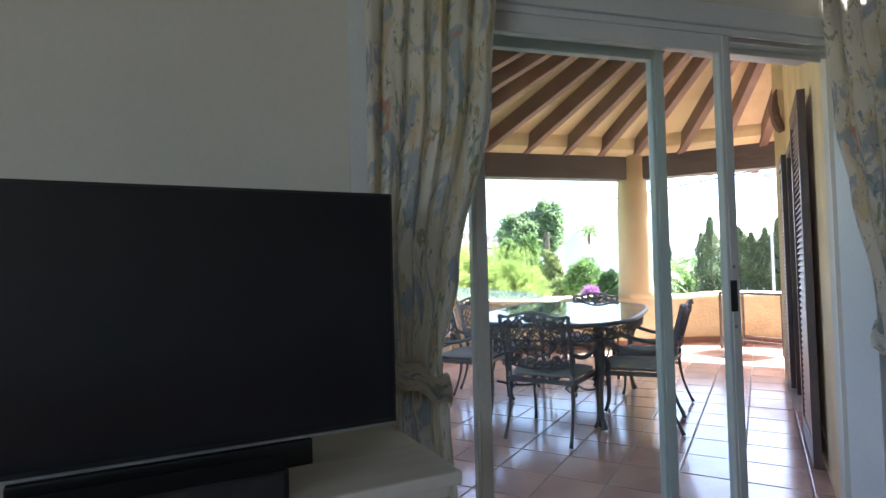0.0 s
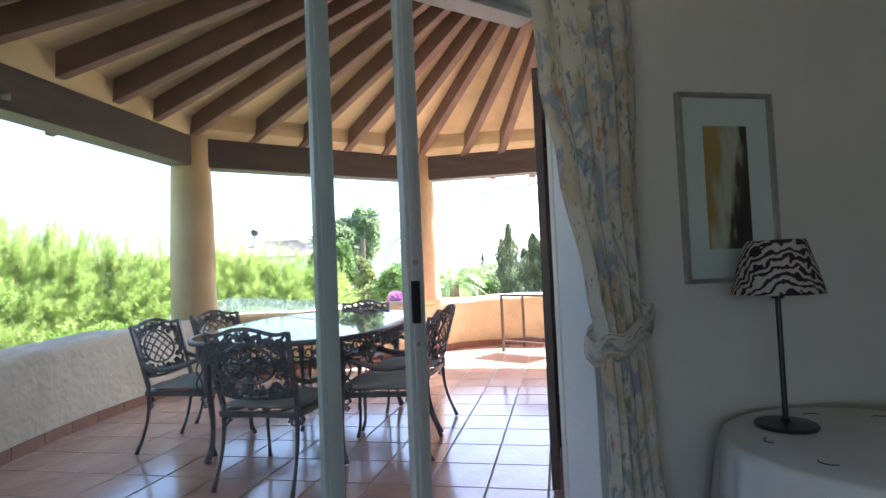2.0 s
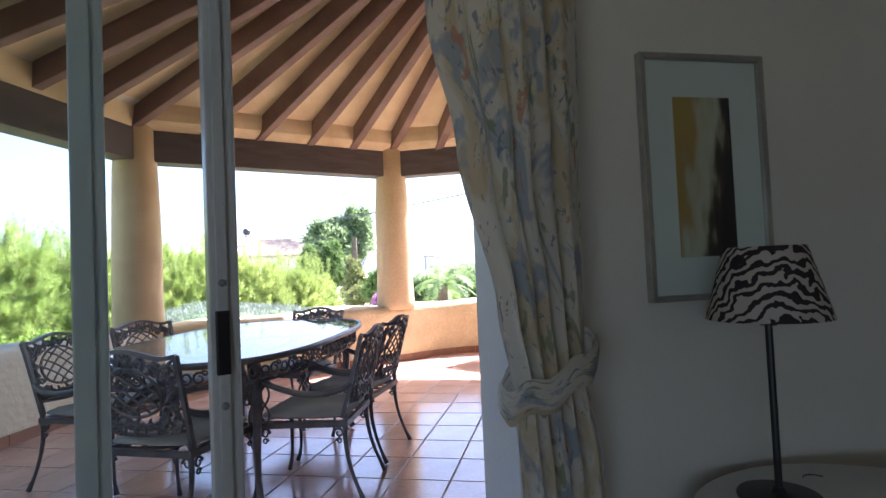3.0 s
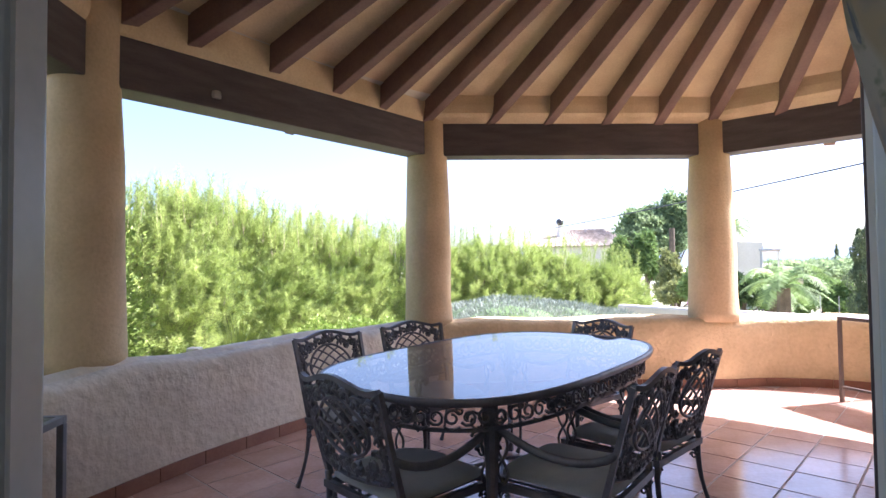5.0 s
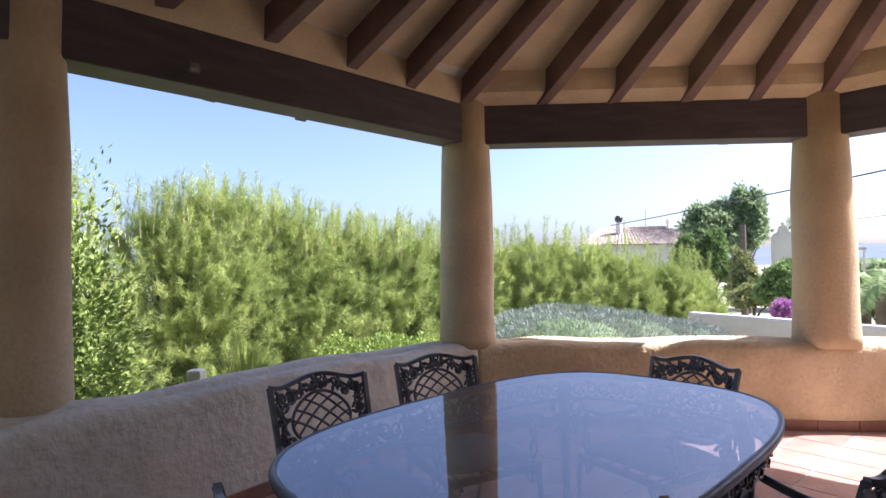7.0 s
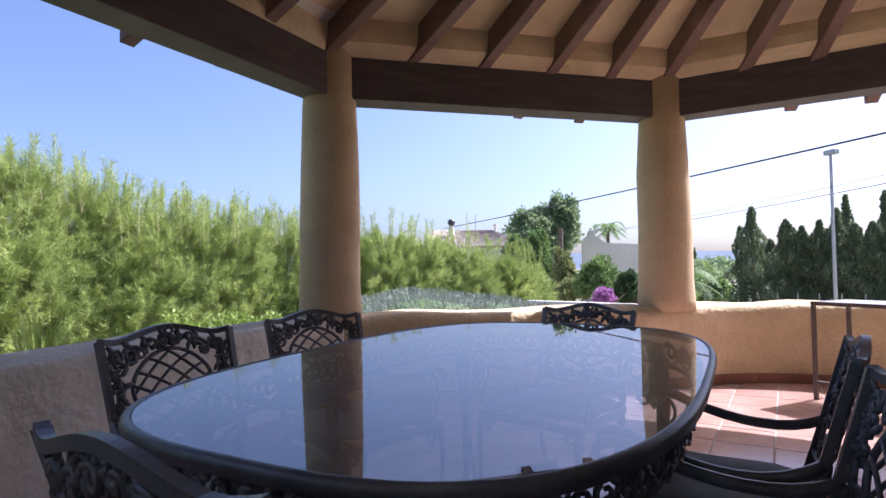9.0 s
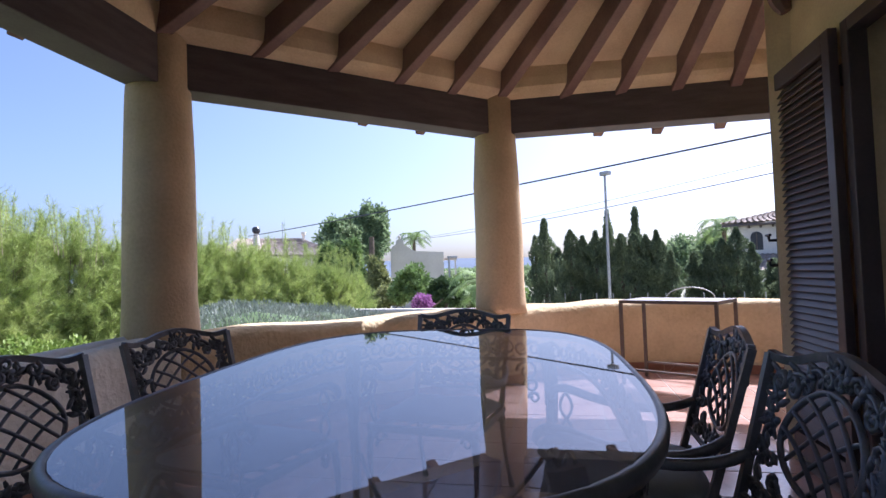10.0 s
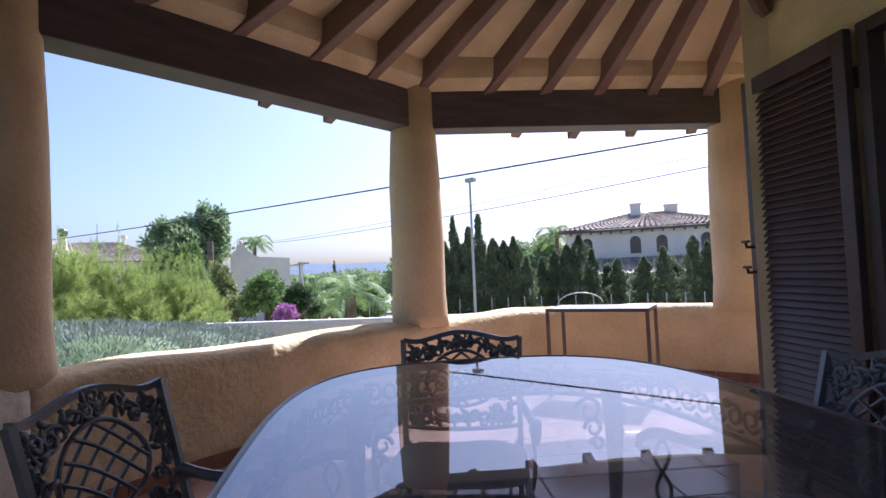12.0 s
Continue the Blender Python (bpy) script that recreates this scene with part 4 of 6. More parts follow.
door = thing("door_1", "white aluminium sliding glass door with three rails", "sliding door")
door["kind"] = "structure"
bm = bmesh.new()
profile_bar(bm, (-1.80, -5.37, 0), (-1.74, -5.195, DOOR_T))
profile_bar(bm, (0.262, -5.385, 0), (0.32, -5.24, DOOR_T))
profile_bar(bm, (-1.80, -5.385, 2.04), (0.32, -5.195, DOOR_T + 0.02))
profile_bar(bm, (-1.74, -5.385, 0), (0.262, -5.195, 0.03))
for y in (-5.37, -5.318, -5.22):
    add_box(bm, (-1.74, y, 2.015), (0.235, y + 0.008, 2.042))
    add_box(bm, (-1.74, y, 0.03), (0.235, y + 0.008, 0.045))
part("door_frame", bm, M_ALU, door)


def sash(x0, x1, y, sw, handle_side):
    bm = bmesh.new()
    for a, b in ((x0, x0 + sw), (x1 - sw, x1)):
        add_box(bm, (a, y, 0.04), (b, y + 0.035, 2.02), bevel=0.004)
        add_box(bm, (a + 0.012, y - 0.006, 0.05), (b - 0.022, y, 2.01))
    add_box(bm, (x0 + sw, y, 0.04), (x1 - sw, y + 0.035, 0.12), bevel=0.004)
    add_box(bm, (x0 + sw, y, 1.95), (x1 - sw, y + 0.035, 2.02), bevel=0.004)
    s = part("sash", bm, M_ALU, door)
    g = part("pane", box((x0 + sw - 0.01, y + 0.014, 0.11), (x1 - sw + 0.01, y + 0.02, 1.96)), M_GLASS, s)
    g.visible_shadow = False
    hx = (x1 - sw / 2 - 0.006) if handle_side > 0 else (x0 + sw / 2)
    h = box((hx - 0.012, y - 0.009, 0.985), (hx + 0.012, y + 0.002, 1.10), 0.003)
    part("handle", h, M_BLACK if handle_side > 0 else M_STEEL, s, "black recessed pull handle" if handle_side > 0 else "small steel latch")
    for z in (1.15, 0.93):
        bm = lathe([(0.007, 0), (0.007, 0.006), (0.004, 0.008)], 8)
        bm.transform(Matrix.Translation((hx, y - 0.004, z)) @ Matrix.Rotation(radians(90), 4, "X"))
        part("screw", bm, M_STEEL, s)


sash(-1.415, -0.374, -5.362, 0.052, 1)
sash(-1.72, -0.575, -5.24, 0.056, -1)
structure(mesh_object("track_cover", box((-0.3, -5.22, 2.06), (0.30, -5.05, 2.14), 0.01), M_ALU), "white door track cover")


# ---- curtains ----
def fabric():
    m, nt, b = shader("floral_curtain", 0.95, 0, 0.15)
    tc = nt.nodes.new("ShaderNodeTexCoord")
    out = None
    base = nt.nodes.new("ShaderNodeRGB")
    base.outputs[0].default_value = (0.70, 0.66, 0.56, 1)
    out = base.outputs[0]
    for k, (col, scale, lo, hi, seed) in enumerate((((0.58, 0.47, 0.28), 3, 0.50, 0.60, 0), ((0.30, 0.36, 0.43), 4.2, 0.55, 0.61, 11), ((0.55, 0.26, 0.14), 5, 0.66, 0.70, 23), ((0.24, 0.29, 0.16), 8, 0.60, 0.65, 37), ((0.15, 0.20, 0.28), 17, 0.63, 0.67, 51))):
        mp = nt.nodes.new("ShaderNodeMapping")
        mp.inputs["Location"].default_value = (seed, seed * 1.3, seed * 0.7)
        nt.links.new(tc.outputs["UV"], mp.inputs[0])
        n = nt.nodes.new("ShaderNodeTexNoise")
        n.inputs["Scale"].default_value, n.inputs["Detail"].default_value, n.inputs["Distortion"].default_value = scale, 4, 1.6
        nt.links.new(mp.outputs[0], n.inputs["Vector"])
        mr = nt.nodes.new("ShaderNodeMapRange")
        mr.inputs[1].default_value, mr.inputs[2].default_value = lo, hi
        mr.inputs[4].default_value = 0.75
        nt.links.new(n.outputs[0], mr.inputs[0])
        mx = nt.nodes.new("ShaderNodeMix")
        mx.data_type = "RGBA"
        nt.links.new(mr.outputs[0], mx.inputs[0])
        nt.links.new(out, mx.inputs[6])
        mx.inputs[7].default_value = (*col, 1)
        out = mx.outputs[2]
    nt.links.new(out, b.inputs["Base Color"])
    w = nt.nodes.new("ShaderNodeTexNoise")
    w.inputs["Scale"].default_value = 300
    nt.links.new(tc.outputs["UV"], w.inputs["Vector"])
    bp = nt.nodes.new("ShaderNodeBump")
    bp.inputs["Strength"].default_value, bp.inputs["Distance"].default_value = 0.2, 0.002
    nt.links.new(w.outputs[0], bp.inputs["Height"])
    nt.links.new(bp.outputs[0], b.inputs["Normal"])
    tr = nt.nodes.new("ShaderNodeBsdfTranslucent")
    nt.links.new(out, tr.inputs[0])
    mix = nt.nodes.new("ShaderNodeMixShader")
    mix.inputs[0].default_value = 0.3
    nt.links.new(b.outputs[0], mix.inputs[1])
    nt.links.new(tr.outputs[0], mix.inputs[2])
    nt.links.new(mix.outputs[0], nt.nodes["Material Output"].inputs[0])
    return m


M_CURTAIN = fabric()


def lerp_table(table, z):
    for (z0, a), (z1, b) in zip(table, table[1:]):
        if z0 <= z <= z1:
            t = (z - z0) / (z1 - z0)
            t = t * t * (3 - 2 * t)
            return a + (b - a) * t
    return table[-1][1] if z > table[-1][0] else table[0][1]


def curtain(left, right, folds, seed, tie_z, label, yy=-5.46):
    """left and right: tables of (height, x) for the two edges."""
    t = thing("curtain", label, "curtain", group="door curtains")
    bm = bmesh.new()
    uvl = bm.loops.layers.uv.new("UVMap")
    nu, nz = 150, 70
    grid = []
    for j in range(nz + 1):
        z = 0.02 + 2.68 * j / nz
        xl, xr = lerp_table(left, z), lerp_table(right, z)
        wide = xr - xl
        amp = 0.029 + 0.03 * max(0, 1 - abs(z - tie_z) / 0.25) * 0.4
        row = []
        for i in range(nu + 1):
            u = i / nu
            ph = seed + 0.5 * noise.noise(Vector((u * 3, z * 0.8, seed)))
            f = math.sin(2 * math.pi * (folds * u + ph)) + 0.22 * math.sin(2 * math.pi * (folds * 2.3 * u + ph * 2 + 0.2 * z))
            x = xl + wide * (u + 0.25 / folds / 6.28 * math.cos(2 * math.pi * (folds * u + ph)))
            y = yy + amp * 0.6 * f * min(1, 0.25 + 5 * min(u, 1 - u)) + 0.02 * noise.noise(Vector((u * 2, z * 2, seed + 5)))
            row.append((bm.verts.new((x, y, z)), (u * 1.5, z)))
        grid.append(row)
    for j in range(nz):
        for i in range(nu):
            q = (grid[j][i], grid[j][i + 1], grid[j + 1][i + 1], grid[j + 1][i])
            f = bm.faces.new([v for v, _ in q])
            for lp, (_, uv) in zip(f.loops, q):
                lp[uvl].uv = uv
    part("drape", bm, M_CURTAIN, t, smooth=True)
    xl, xr = lerp_table(left, tie_z), lerp_table(right, tie_z)
    cx, w = (xl + xr) / 2, (xr - xl) / 2 + 0.018
    bm = bmesh.new()
    uvl = bm.loops.layers.uv.new("UVMap")
    n = 40
    rings = []
    for k in range(n):
        a = 2 * math.pi * k / n
        x, y = cx + w * math.cos(a), yy + 0.075 * math.sin(a)
        s = 0.05 * (x - cx) / w * (1 if seed > 1 else -1)
        rings.append([bm.verts.new((x + (0.004 * math.cos(a)) * o, y + 0.004 * math.sin(a) * o, tie_z + s + dz + 0.01 * math.sin(a * 7))) for o, dz in ((0, -0.038), (1.5, -0.014), (1.5, 0.014), (0, 0.038))])
    for k in range(n):
        a, b = rings[k], rings[(k + 1) % n]
        for m in range(3):
            f = bm.faces.new((a[m], b[m], b[m + 1], a[m + 1]))
            for lp, uv in zip(f.loops, ((k / n, m / 9), ((k + 1) / n, m / 9), ((k + 1) / n, (m + 1) / 9), (k / n, (m + 1) / 9))):
                lp[uvl].uv = uv
    part("tieback", bm, M_CURTAIN, t, smooth=True)
    return t


curtain([(0, -1.76), (0.75, -1.76), (0.9, -1.73), (1.2, -1.76), (2.7, -1.75)], [(0, -1.46), (0.75, -1.53), (0.9, -1.55), (1.15, -1.49), (1.7, -1.37), (2.7, -1.29)], 6, 0.3, 0.86, "cream floral patterned curtain tied back beside the television")
curtain([(0, 0.215), (0.4, 0.21), (0.9, 0.18), (1.05, 0.155), (1.42, 0.065), (1.7, 0.005), (2.1, -0.04), (2.7, -0.10)], [(0, 0.56), (0.6, 0.48), (0.9, 0.43), (1.2, 0.45), (2.7, 0.47)], 5, 2.2, 0.90, "cream floral patterned curtain tied back beside the framed picture")

# ---- television side ----
TVM = pose(-1.743, -5.735, 0, 0, 0, 11)
cab = thing("tv_cabinet", "cream painted wooden television cabinet with moulded top", "cabinet", pose(-1.64, -5.92, 0, 0, 0, 11))
part("top", box((-1.5, 0, 0.715), (0, 0.45, 0.745), 0.006), M_CABINET, cab)
part("moulding", box((-1.48, 0.02, 0.685), (-0.02, 0.43, 0.713), 0.008), M_CABINET, cab)
part("body", box((-1.46, 0.035, 0.08), (-0.04, 0.42, 0.684), 0.004), M_CABINET, cab)
for k in range(3):
    d = part("door", box((-1.44 + 0.47 * k, 0.018, 0.14), (-1.0 + 0.47 * k, 0.034, 0.66), 0.004), M_CABINET, cab)
    part("knob", lathe([(0.008, 0), (0.014, 0.012), (0.006, 0.022)], 10), M_SILVER, d).matrix_basis = pose(-1.04 + 0.47 * k, 0.018, 0.42, 90)
part("plinth", box((-1.44, 0.05, 0), (-0.06, 0.41, 0.079)), M_CABINET, cab)
tv = thing("television", "large black flat television standing on the cabinet", "television", TVM)
part("casing", box((-0.95, 0.0, 0.805), (0, 0.05, 1.352), 0.004), M_BLACK, tv)
part("screen", box((-0.94, -0.003, 0.822), (-0.008, -0.0005, 1.345)), M_SCREEN, tv)
part("bezel_edge", box((-0.95, -0.004, 0.806), (0, -0.0005, 0.812)), M_STEEL, tv)
part("stand", box((-0.75, -0.0, 0.7455), (-0.2, 0.1, 0.80), 0.004), M_BLACK, tv)
bar = thing("soundbar", "black low soundbar in front of the television", "soundbar", pose(-1.99, -5.955, 0.7455, 0, 0, 11))
part("body", box((-0.75, 0, 0), (0, 0.10, 0.055), 0.006), M_BLACK, bar)
part("grille", box((-0.74, -0.002, 0.006), (-0.01, -0.0002, 0.05)), surface("grille_cloth", (0.02, 0.02, 0.022), (0.035, 0.035, 0.037), 30, 300, 0.9, 0.3, 0.001), bar)

# ---- picture, lamp, cloth table ----
pic = thing("framed_picture", "silver framed abstract picture in ochre and black", "picture", pose(0.33, -5.2, 0, 0, 0, -22))
PX0, PX1, PZ0, PZ1 = 0.492, 0.918, 1.03, 1.775
bm = bmesh.new()
for lo, hi in (((PX0, -0.03, PZ0), (PX0 + 0.018, -0.002, PZ1)), ((PX1 - 0.018, -0.03, PZ0), (PX1, -0.002, PZ1)), ((PX0 + 0.018, -0.03, PZ0), (PX1 - 0.018, -0.002, PZ0 + 0.018)), ((PX0 + 0.018, -0.03, PZ1 - 0.018), (PX1 - 0.018, -0.002, PZ1))):
    add_box(bm, lo, hi, bevel=0.003)
part("frame", bm, M_SILVER, pic)
part("mount", box((PX0 + 0.018, -0.012, PZ0 + 0.018), (PX1 - 0.018, -0.004, PZ1 - 0.018)), surface("card_mount", (0.78, 0.77, 0.71), (0.83, 0.82, 0.77), 3, 60, 0.85, 0.05, 0.001), pic)


def painting():
    m, nt, b = shader("abstract_painting", 0.6)
    tc = nt.nodes.new("ShaderNodeTexCoord")
    sep = nt.nodes.new("ShaderNodeSeparateXYZ")
    nt.links.new(tc.outputs["Object"], sep.inputs[0])
    mp = nt.nodes.new("ShaderNodeMapping")
    mp.inputs["Scale"].default_value = (22, 1, 5)
    nt.links.new(tc.outputs["Object"], mp.inputs[0])
    n = nt.nodes.new("ShaderNodeTexNoise")
    n.inputs["Scale"].default_value, n.inputs["Detail"].default_value = 1.2, 6
    nt.links.new(mp.outputs[0], n.inputs["Vector"])

    def math_node(op, a, b_):
        k = nt.nodes.new("ShaderNodeMath")
        k.operation = op
        for s, v in zip(k.inputs, (a, b_)):
            if isinstance(v, (int, float)):
                s.default_value = v
            else:
                nt.links.new(v, s)
        return k.outputs[0]

    x = math_node("MULTIPLY_ADD", sep.outputs[0], 1 / 0.2)
    x.node.inputs[2].default_value = -0.605 / 0.2
    z = math_node("MULTIPLY_ADD", sep.outputs[2], 1 / 0.5)
    z.node.inputs[2].default_value = -1.15 / 0.5
    w = math_node("ADD", x, math_node("MULTIPLY", math_node("SUBTRACT", n.outputs[0], 0.5), 0.9))
    w = math_node("SUBTRACT", w, math_node("MULTIPLY", math_node("SUBTRACT", z, 0.5), 0.45))
    ramp = nt.nodes.new("ShaderNodeValToRGB")
    cr = ramp.color_ramp
    cr.interpolation = "B_SPLINE"
    cr.elements[0].position, cr.elements[0].color = 0.0, (0.55, 0.36, 0.10, 1)
    cr.elements[1].position, cr.elements[1].color = 1.0, (0.035, 0.022, 0.025, 1)
    for p, c in ((0.15, (0.50, 0.27, 0.08, 1)), (0.3, (0.62, 0.55, 0.38, 1)), (0.5, (0.68, 0.66, 0.52, 1)), (0.62, (0.45, 0.36, 0.22, 1)), (0.7, (0.06, 0.035, 0.035, 1))):
        e = cr.elements.new(p)
        e.color = c
    nt.links.new(w, ramp.inputs[0])
    nt.links.new(ramp.outputs[0], b.inputs["Base Color"])
    return m


part("painting", box((0.605, -0.0145, 1.16), (0.80, -0.0125, 1.645)), painting(), pic)
part("glazing", box((PX0 + 0.016, -0.020, PZ0 + 0.016), (PX1 - 0.016, -0.018, PZ1 - 0.016)), M_GLASS, pic)

tab = thing("round_table", "round side table hidden by a floor length white cloth", "side table", pose(0.88, -5.95, -0.02))
part("tabletop", lathe([(0.4, 0.53), (0.42, 0.54), (0.42, 0.548), (0.40, 0.552)], 40), M_CABINET, tab)
part("pedestal", lathe([(0.18, 0.0), (0.16, 0.03), (0.04, 0.08), (0.04, 0.529)], 16), M_CABINET, tab)
bm = bmesh.new()
n = 150
prev = None
for r, z, f in ((0.0, 0.562, 0), (0.2, 0.562, 0), (0.42, 0.561, 0), (0.437, 0.552, 0.0), (0.444, 0.53, 0.15), (0.452, 0.45, 0.5), (0.462, 0.33, 0.9), (0.475, 0.18, 1.1), (0.485, 0.012, 1.25)):
    if r == 0:
        prev = [bm.verts.new((0, 0, z))] * n
        continue
    row = []
    for k in range(n):
        a = 2 * math.pi * k / n
        rr = r + f * (0.016 * math.sin(a * 19 + math.sin(a * 3) * 1.5) + 0.010 * math.sin(a * 31 + 1))
        row.append(bm.verts.new((rr * math.cos(a), rr * math.sin(a), z)))
    for k in range(n):
        a, b = prev[k], prev[(k + 1) % n]
        bm.faces.new((a, row[k], row[(k + 1) % n]) if a is b else (a, row[k], row[(k + 1) % n], b))
    prev = row
cloth = tagged(mesh_object("tablecloth", bm, M_CLOTH, smooth=True, matrix=pose(0.88, -5.95, -0.02)), "white pleated tablecloth with small dark embroidered marks over the round table", "tablecloth")
bm = bmesh.new()
for k in range(70):
    a = 2 * math.pi * ((k * 0.618) % 1)
    z = 0.5 - 0.4 * ((k * 0.377) % 1)
    r = 0.472 + 0.014 * (0.53 - z) / 0.5
    add_box(bm, (-0.006 - 0.004 * (k % 3), -0.0015, -0.003), (0.006, 0.0015, 0.003), Matrix.Translation((r * math.cos(a), r * math.sin(a), z)) @ Matrix.Rotation(a + math.pi / 2, 4, "Z") @ Matrix.Rotation(k, 4, "Y"))
for k in range(9):
    a = 2 * math.pi * k / 9 + 0.3
    c = Vector((0.3 * math.cos(a), 0.3 * math.sin(a), 0.563))
    add_tube(bm, [c + Vector((0.03 * math.cos(a + b), 0.03 * math.sin(a + b), 0)) for b in (-1.2, -0.6, 0, 0.6, 1.2)], 0.0018, 4)
tagged(part("embroidery", bm, M_BLACK, cloth, "small dark embroidered flecks"), kind="stuff")


def zebra():
    m, nt, b = shader("zebra_cloth", 0.9, 0, 0.2)
    tc = nt.nodes.new("ShaderNodeTexCoord")
    wv = nt.nodes.new("ShaderNodeTexWave")
    wv.inputs["Scale"].default_value, wv.inputs["Distortion"].default_value, wv.inputs["Detail"].default_value, wv.inputs["Detail Scale"].default_value = 15, 9, 2, 1.5
    wv.bands_direction = "DIAGONAL"
    nt.links.new(tc.outputs["Object"], wv.inputs[0])
    ramp = nt.nodes.new("ShaderNodeValToRGB")
    ramp.color_ramp.elements[0].position, ramp.color_ramp.elements[1].position = 0.45, 0.52
    ramp.color_ramp.elements[0].color, ramp.color_ramp.elements[1].color = (0.04, 0.03, 0.03, 1), (0.46, 0.42, 0.36, 1)
    nt.links.new(wv.outputs[1], ramp.inputs[0])
    nt.links.new(ramp.outputs[0], b.inputs["Base Color"])
    return m


lmp = thing("table_lamp", "table lamp with zebra striped shade and thin black stem", "table lamp", pose(0.84, -5.70, 0.5435))
part("base", lathe([(0.096, 0), (0.098, 0.006), (0.094, 0.012), (0.02, 0.018), (0.011, 0.03)], 36), M_BLACK, lmp, smooth=False)
part("stem", tube([(0, 0, 0.015), (0, 0, 0.5)], 0.009, 12), M_BLACK, lmp)
part("socket", lathe([(0.02, 0.435), (0.022, 0.45), (0.022, 0.49), (0.014, 0.51)], 14), M_BLACK, lmp)
bm = bmesh.new()
n = 40
out_lo, out_hi, in_lo, in_hi = ([bm.verts.new((r * math.cos(2 * math.pi * k / n), r * math.sin(2 * math.pi * k / n), z)) for k in range(n)] for r, z in ((0.145, 0.452), (0.095, 0.635), (0.142, 0.452), (0.092, 0.635)))
face_ring(bm, out_lo, out_hi)
face_ring(bm, out_hi, in_hi)
face_ring(bm, in_hi, in_lo)
face_ring(bm, in_lo, out_lo)
part("shade", bm, zebra(), lmp, "zebra striped black and cream shade", smooth=False)


# ---- shutters and second door ----
def shutter(x0, x1, label, latch_x=None):
    t = thing("shutter", label, "shutter", M45, "door shutters")
    z0, z1, y0, y1, sw = 0.04, 2.11, 0.03, 0.07, 0.07
    bm = box((x0, y0, z0), (x0 + sw, y1, z1), 0.004)
    part("stile", bm, M_SHUTTER, t)
    part("stile", box((x1 - sw, y0, z0), (x1, y1, z1), 0.004), M_SHUTTER, t)
    for a, b in ((z0, z0 + 0.12), (z1 - 0.09, z1)):
        part("rail", box((x0 + sw, y0, a), (x1 - sw, y1, b), 0.004), M_SHUTTER, t)
    sm = bmesh.new()
    add_box(sm, (x0 + sw - 0.004, -0.023, -0.004), (x1 - sw + 0.004, 0.023, 0.004), bevel=0.0015)
    me = bpy.data.meshes.new("slat")
    sm.to_mesh(me)
    sm.free()
    me.materials.append(M_SHUTTER)
    for lo, hi in ((z0 + 0.14, z1 - 0.1),):
        n = int((hi - lo) / 0.036)
        for k in range(n):
            s = new("slat", me)
            s.parent = t
            s.matrix_basis = Matrix.Translation((0, (y0 + y1) / 2, lo + (k + 0.5) * (hi - lo) / n)) @ Matrix.Rotation(radians(-62), 4, "X")
    if latch_x is not None:
        for z in (1.19, 1.05):
            bm = bmesh.new()
            add_tube(bm, [(latch_x, y1, z), (latch_x, y1 + 0.05, z), (latch_x, y1 + 0.055, z + 0.03)], 0.009, 8)
            add_tube(bm, [(latch_x - 0.03, y1 + 0.055, z + 0.03), (latch_x + 0.03, y1 + 0.055, z + 0.03)], 0.008, 8)
            part("latch", bm, M_BLACK, t, "black metal shutter latch")
    for z in (0.25, 1.85):
        hx = x0 if latch_x and latch_x > x0 + 0.3 else x1
        part("hinge", box((hx - 0.03, y0 - 0.028, z), (hx + 0.03, y0 - 0.002, z + 0.09), 0.003), M_BLACK, t, "black iron hinge")
    return t


shutter(0.80, D2A - 0.02, "dark brown louvred wooden shutter folded against the wall")
shutter(D2B + 0.02, 3.70, "dark brown louvred wooden shutter with iron latches folded back", 3.66)
dr = thing("door_2", "white framed glass door in a dark timber surround", "door", M45)
dr["kind"] = "structure"
bm = bmesh.new()
for a, b, z0, z1 in ((D2A, D2A + 0.06, 0, D2T), (D2B - 0.06, D2B, 0, D2T), (D2A + 0.06, D2B - 0.06, D2T - 0.06, D2T)):
    add_box(bm, (a + 0.001, -0.05, z0), (b - 0.001, 0.03, z1 - 0.001), bevel=0.004)
part("surround", bm, M_SHUTTER, dr)
bm = bmesh.new()
for a, b, z0, z1 in ((D2A + 0.06, D2A + 0.12, 0.02, D2T - 0.06), (D2B - 0.12, D2B - 0.06, 0.02, D2T - 0.06), (D2A + 0.70, D2A + 0.76, 0.02, D2T - 0.06), (D2A + 0.12, D2B - 0.12, D2T - 0.14, D2T - 0.07), (D2A + 0.12, D2B - 0.12, 0.02, 0.1)):
    add_box(bm, (a, -0.2, z0), (b, -0.15, z1), bevel=0.004)
part("door_frame", bm, M_ALU, dr)
g = part("pane", box((D2A + 0.1, -0.178, 0.08), (D2B - 0.1, -0.172, D2T - 0.12)), M_GLASS, dr)
g.visible_shadow = False
structure(mesh_object("ceiling_house", prism([(0.52, -5.30), (3.1, -2.72), (3.4, -2.96), (8, -2.96), (8, -12), (3.31, -12), (3.31, -5.32)], 2.75, 2.95), M_WHITE), "ceiling of the rooms behind")
structure(mesh_object("wall_far", box((7.9, -12, -0.2), (8.1, -2.96, 2.75)), M_WHITE), "plain outer wall")
structure(mesh_object("wall_far", box((3.3, -12.2, -0.2), (8.1, -12, 2.75)), M_WHITE), "plain outer wall")
structure(mesh_object("floor_inner", prism([(0.45, -5.32), (2.95, -2.82), (8, -2.96), (8, -12), (3.3, -12), (3.3, -5.33)], -0.2, -0.004), M_SKIRT), "terracotta floor of the inner room")


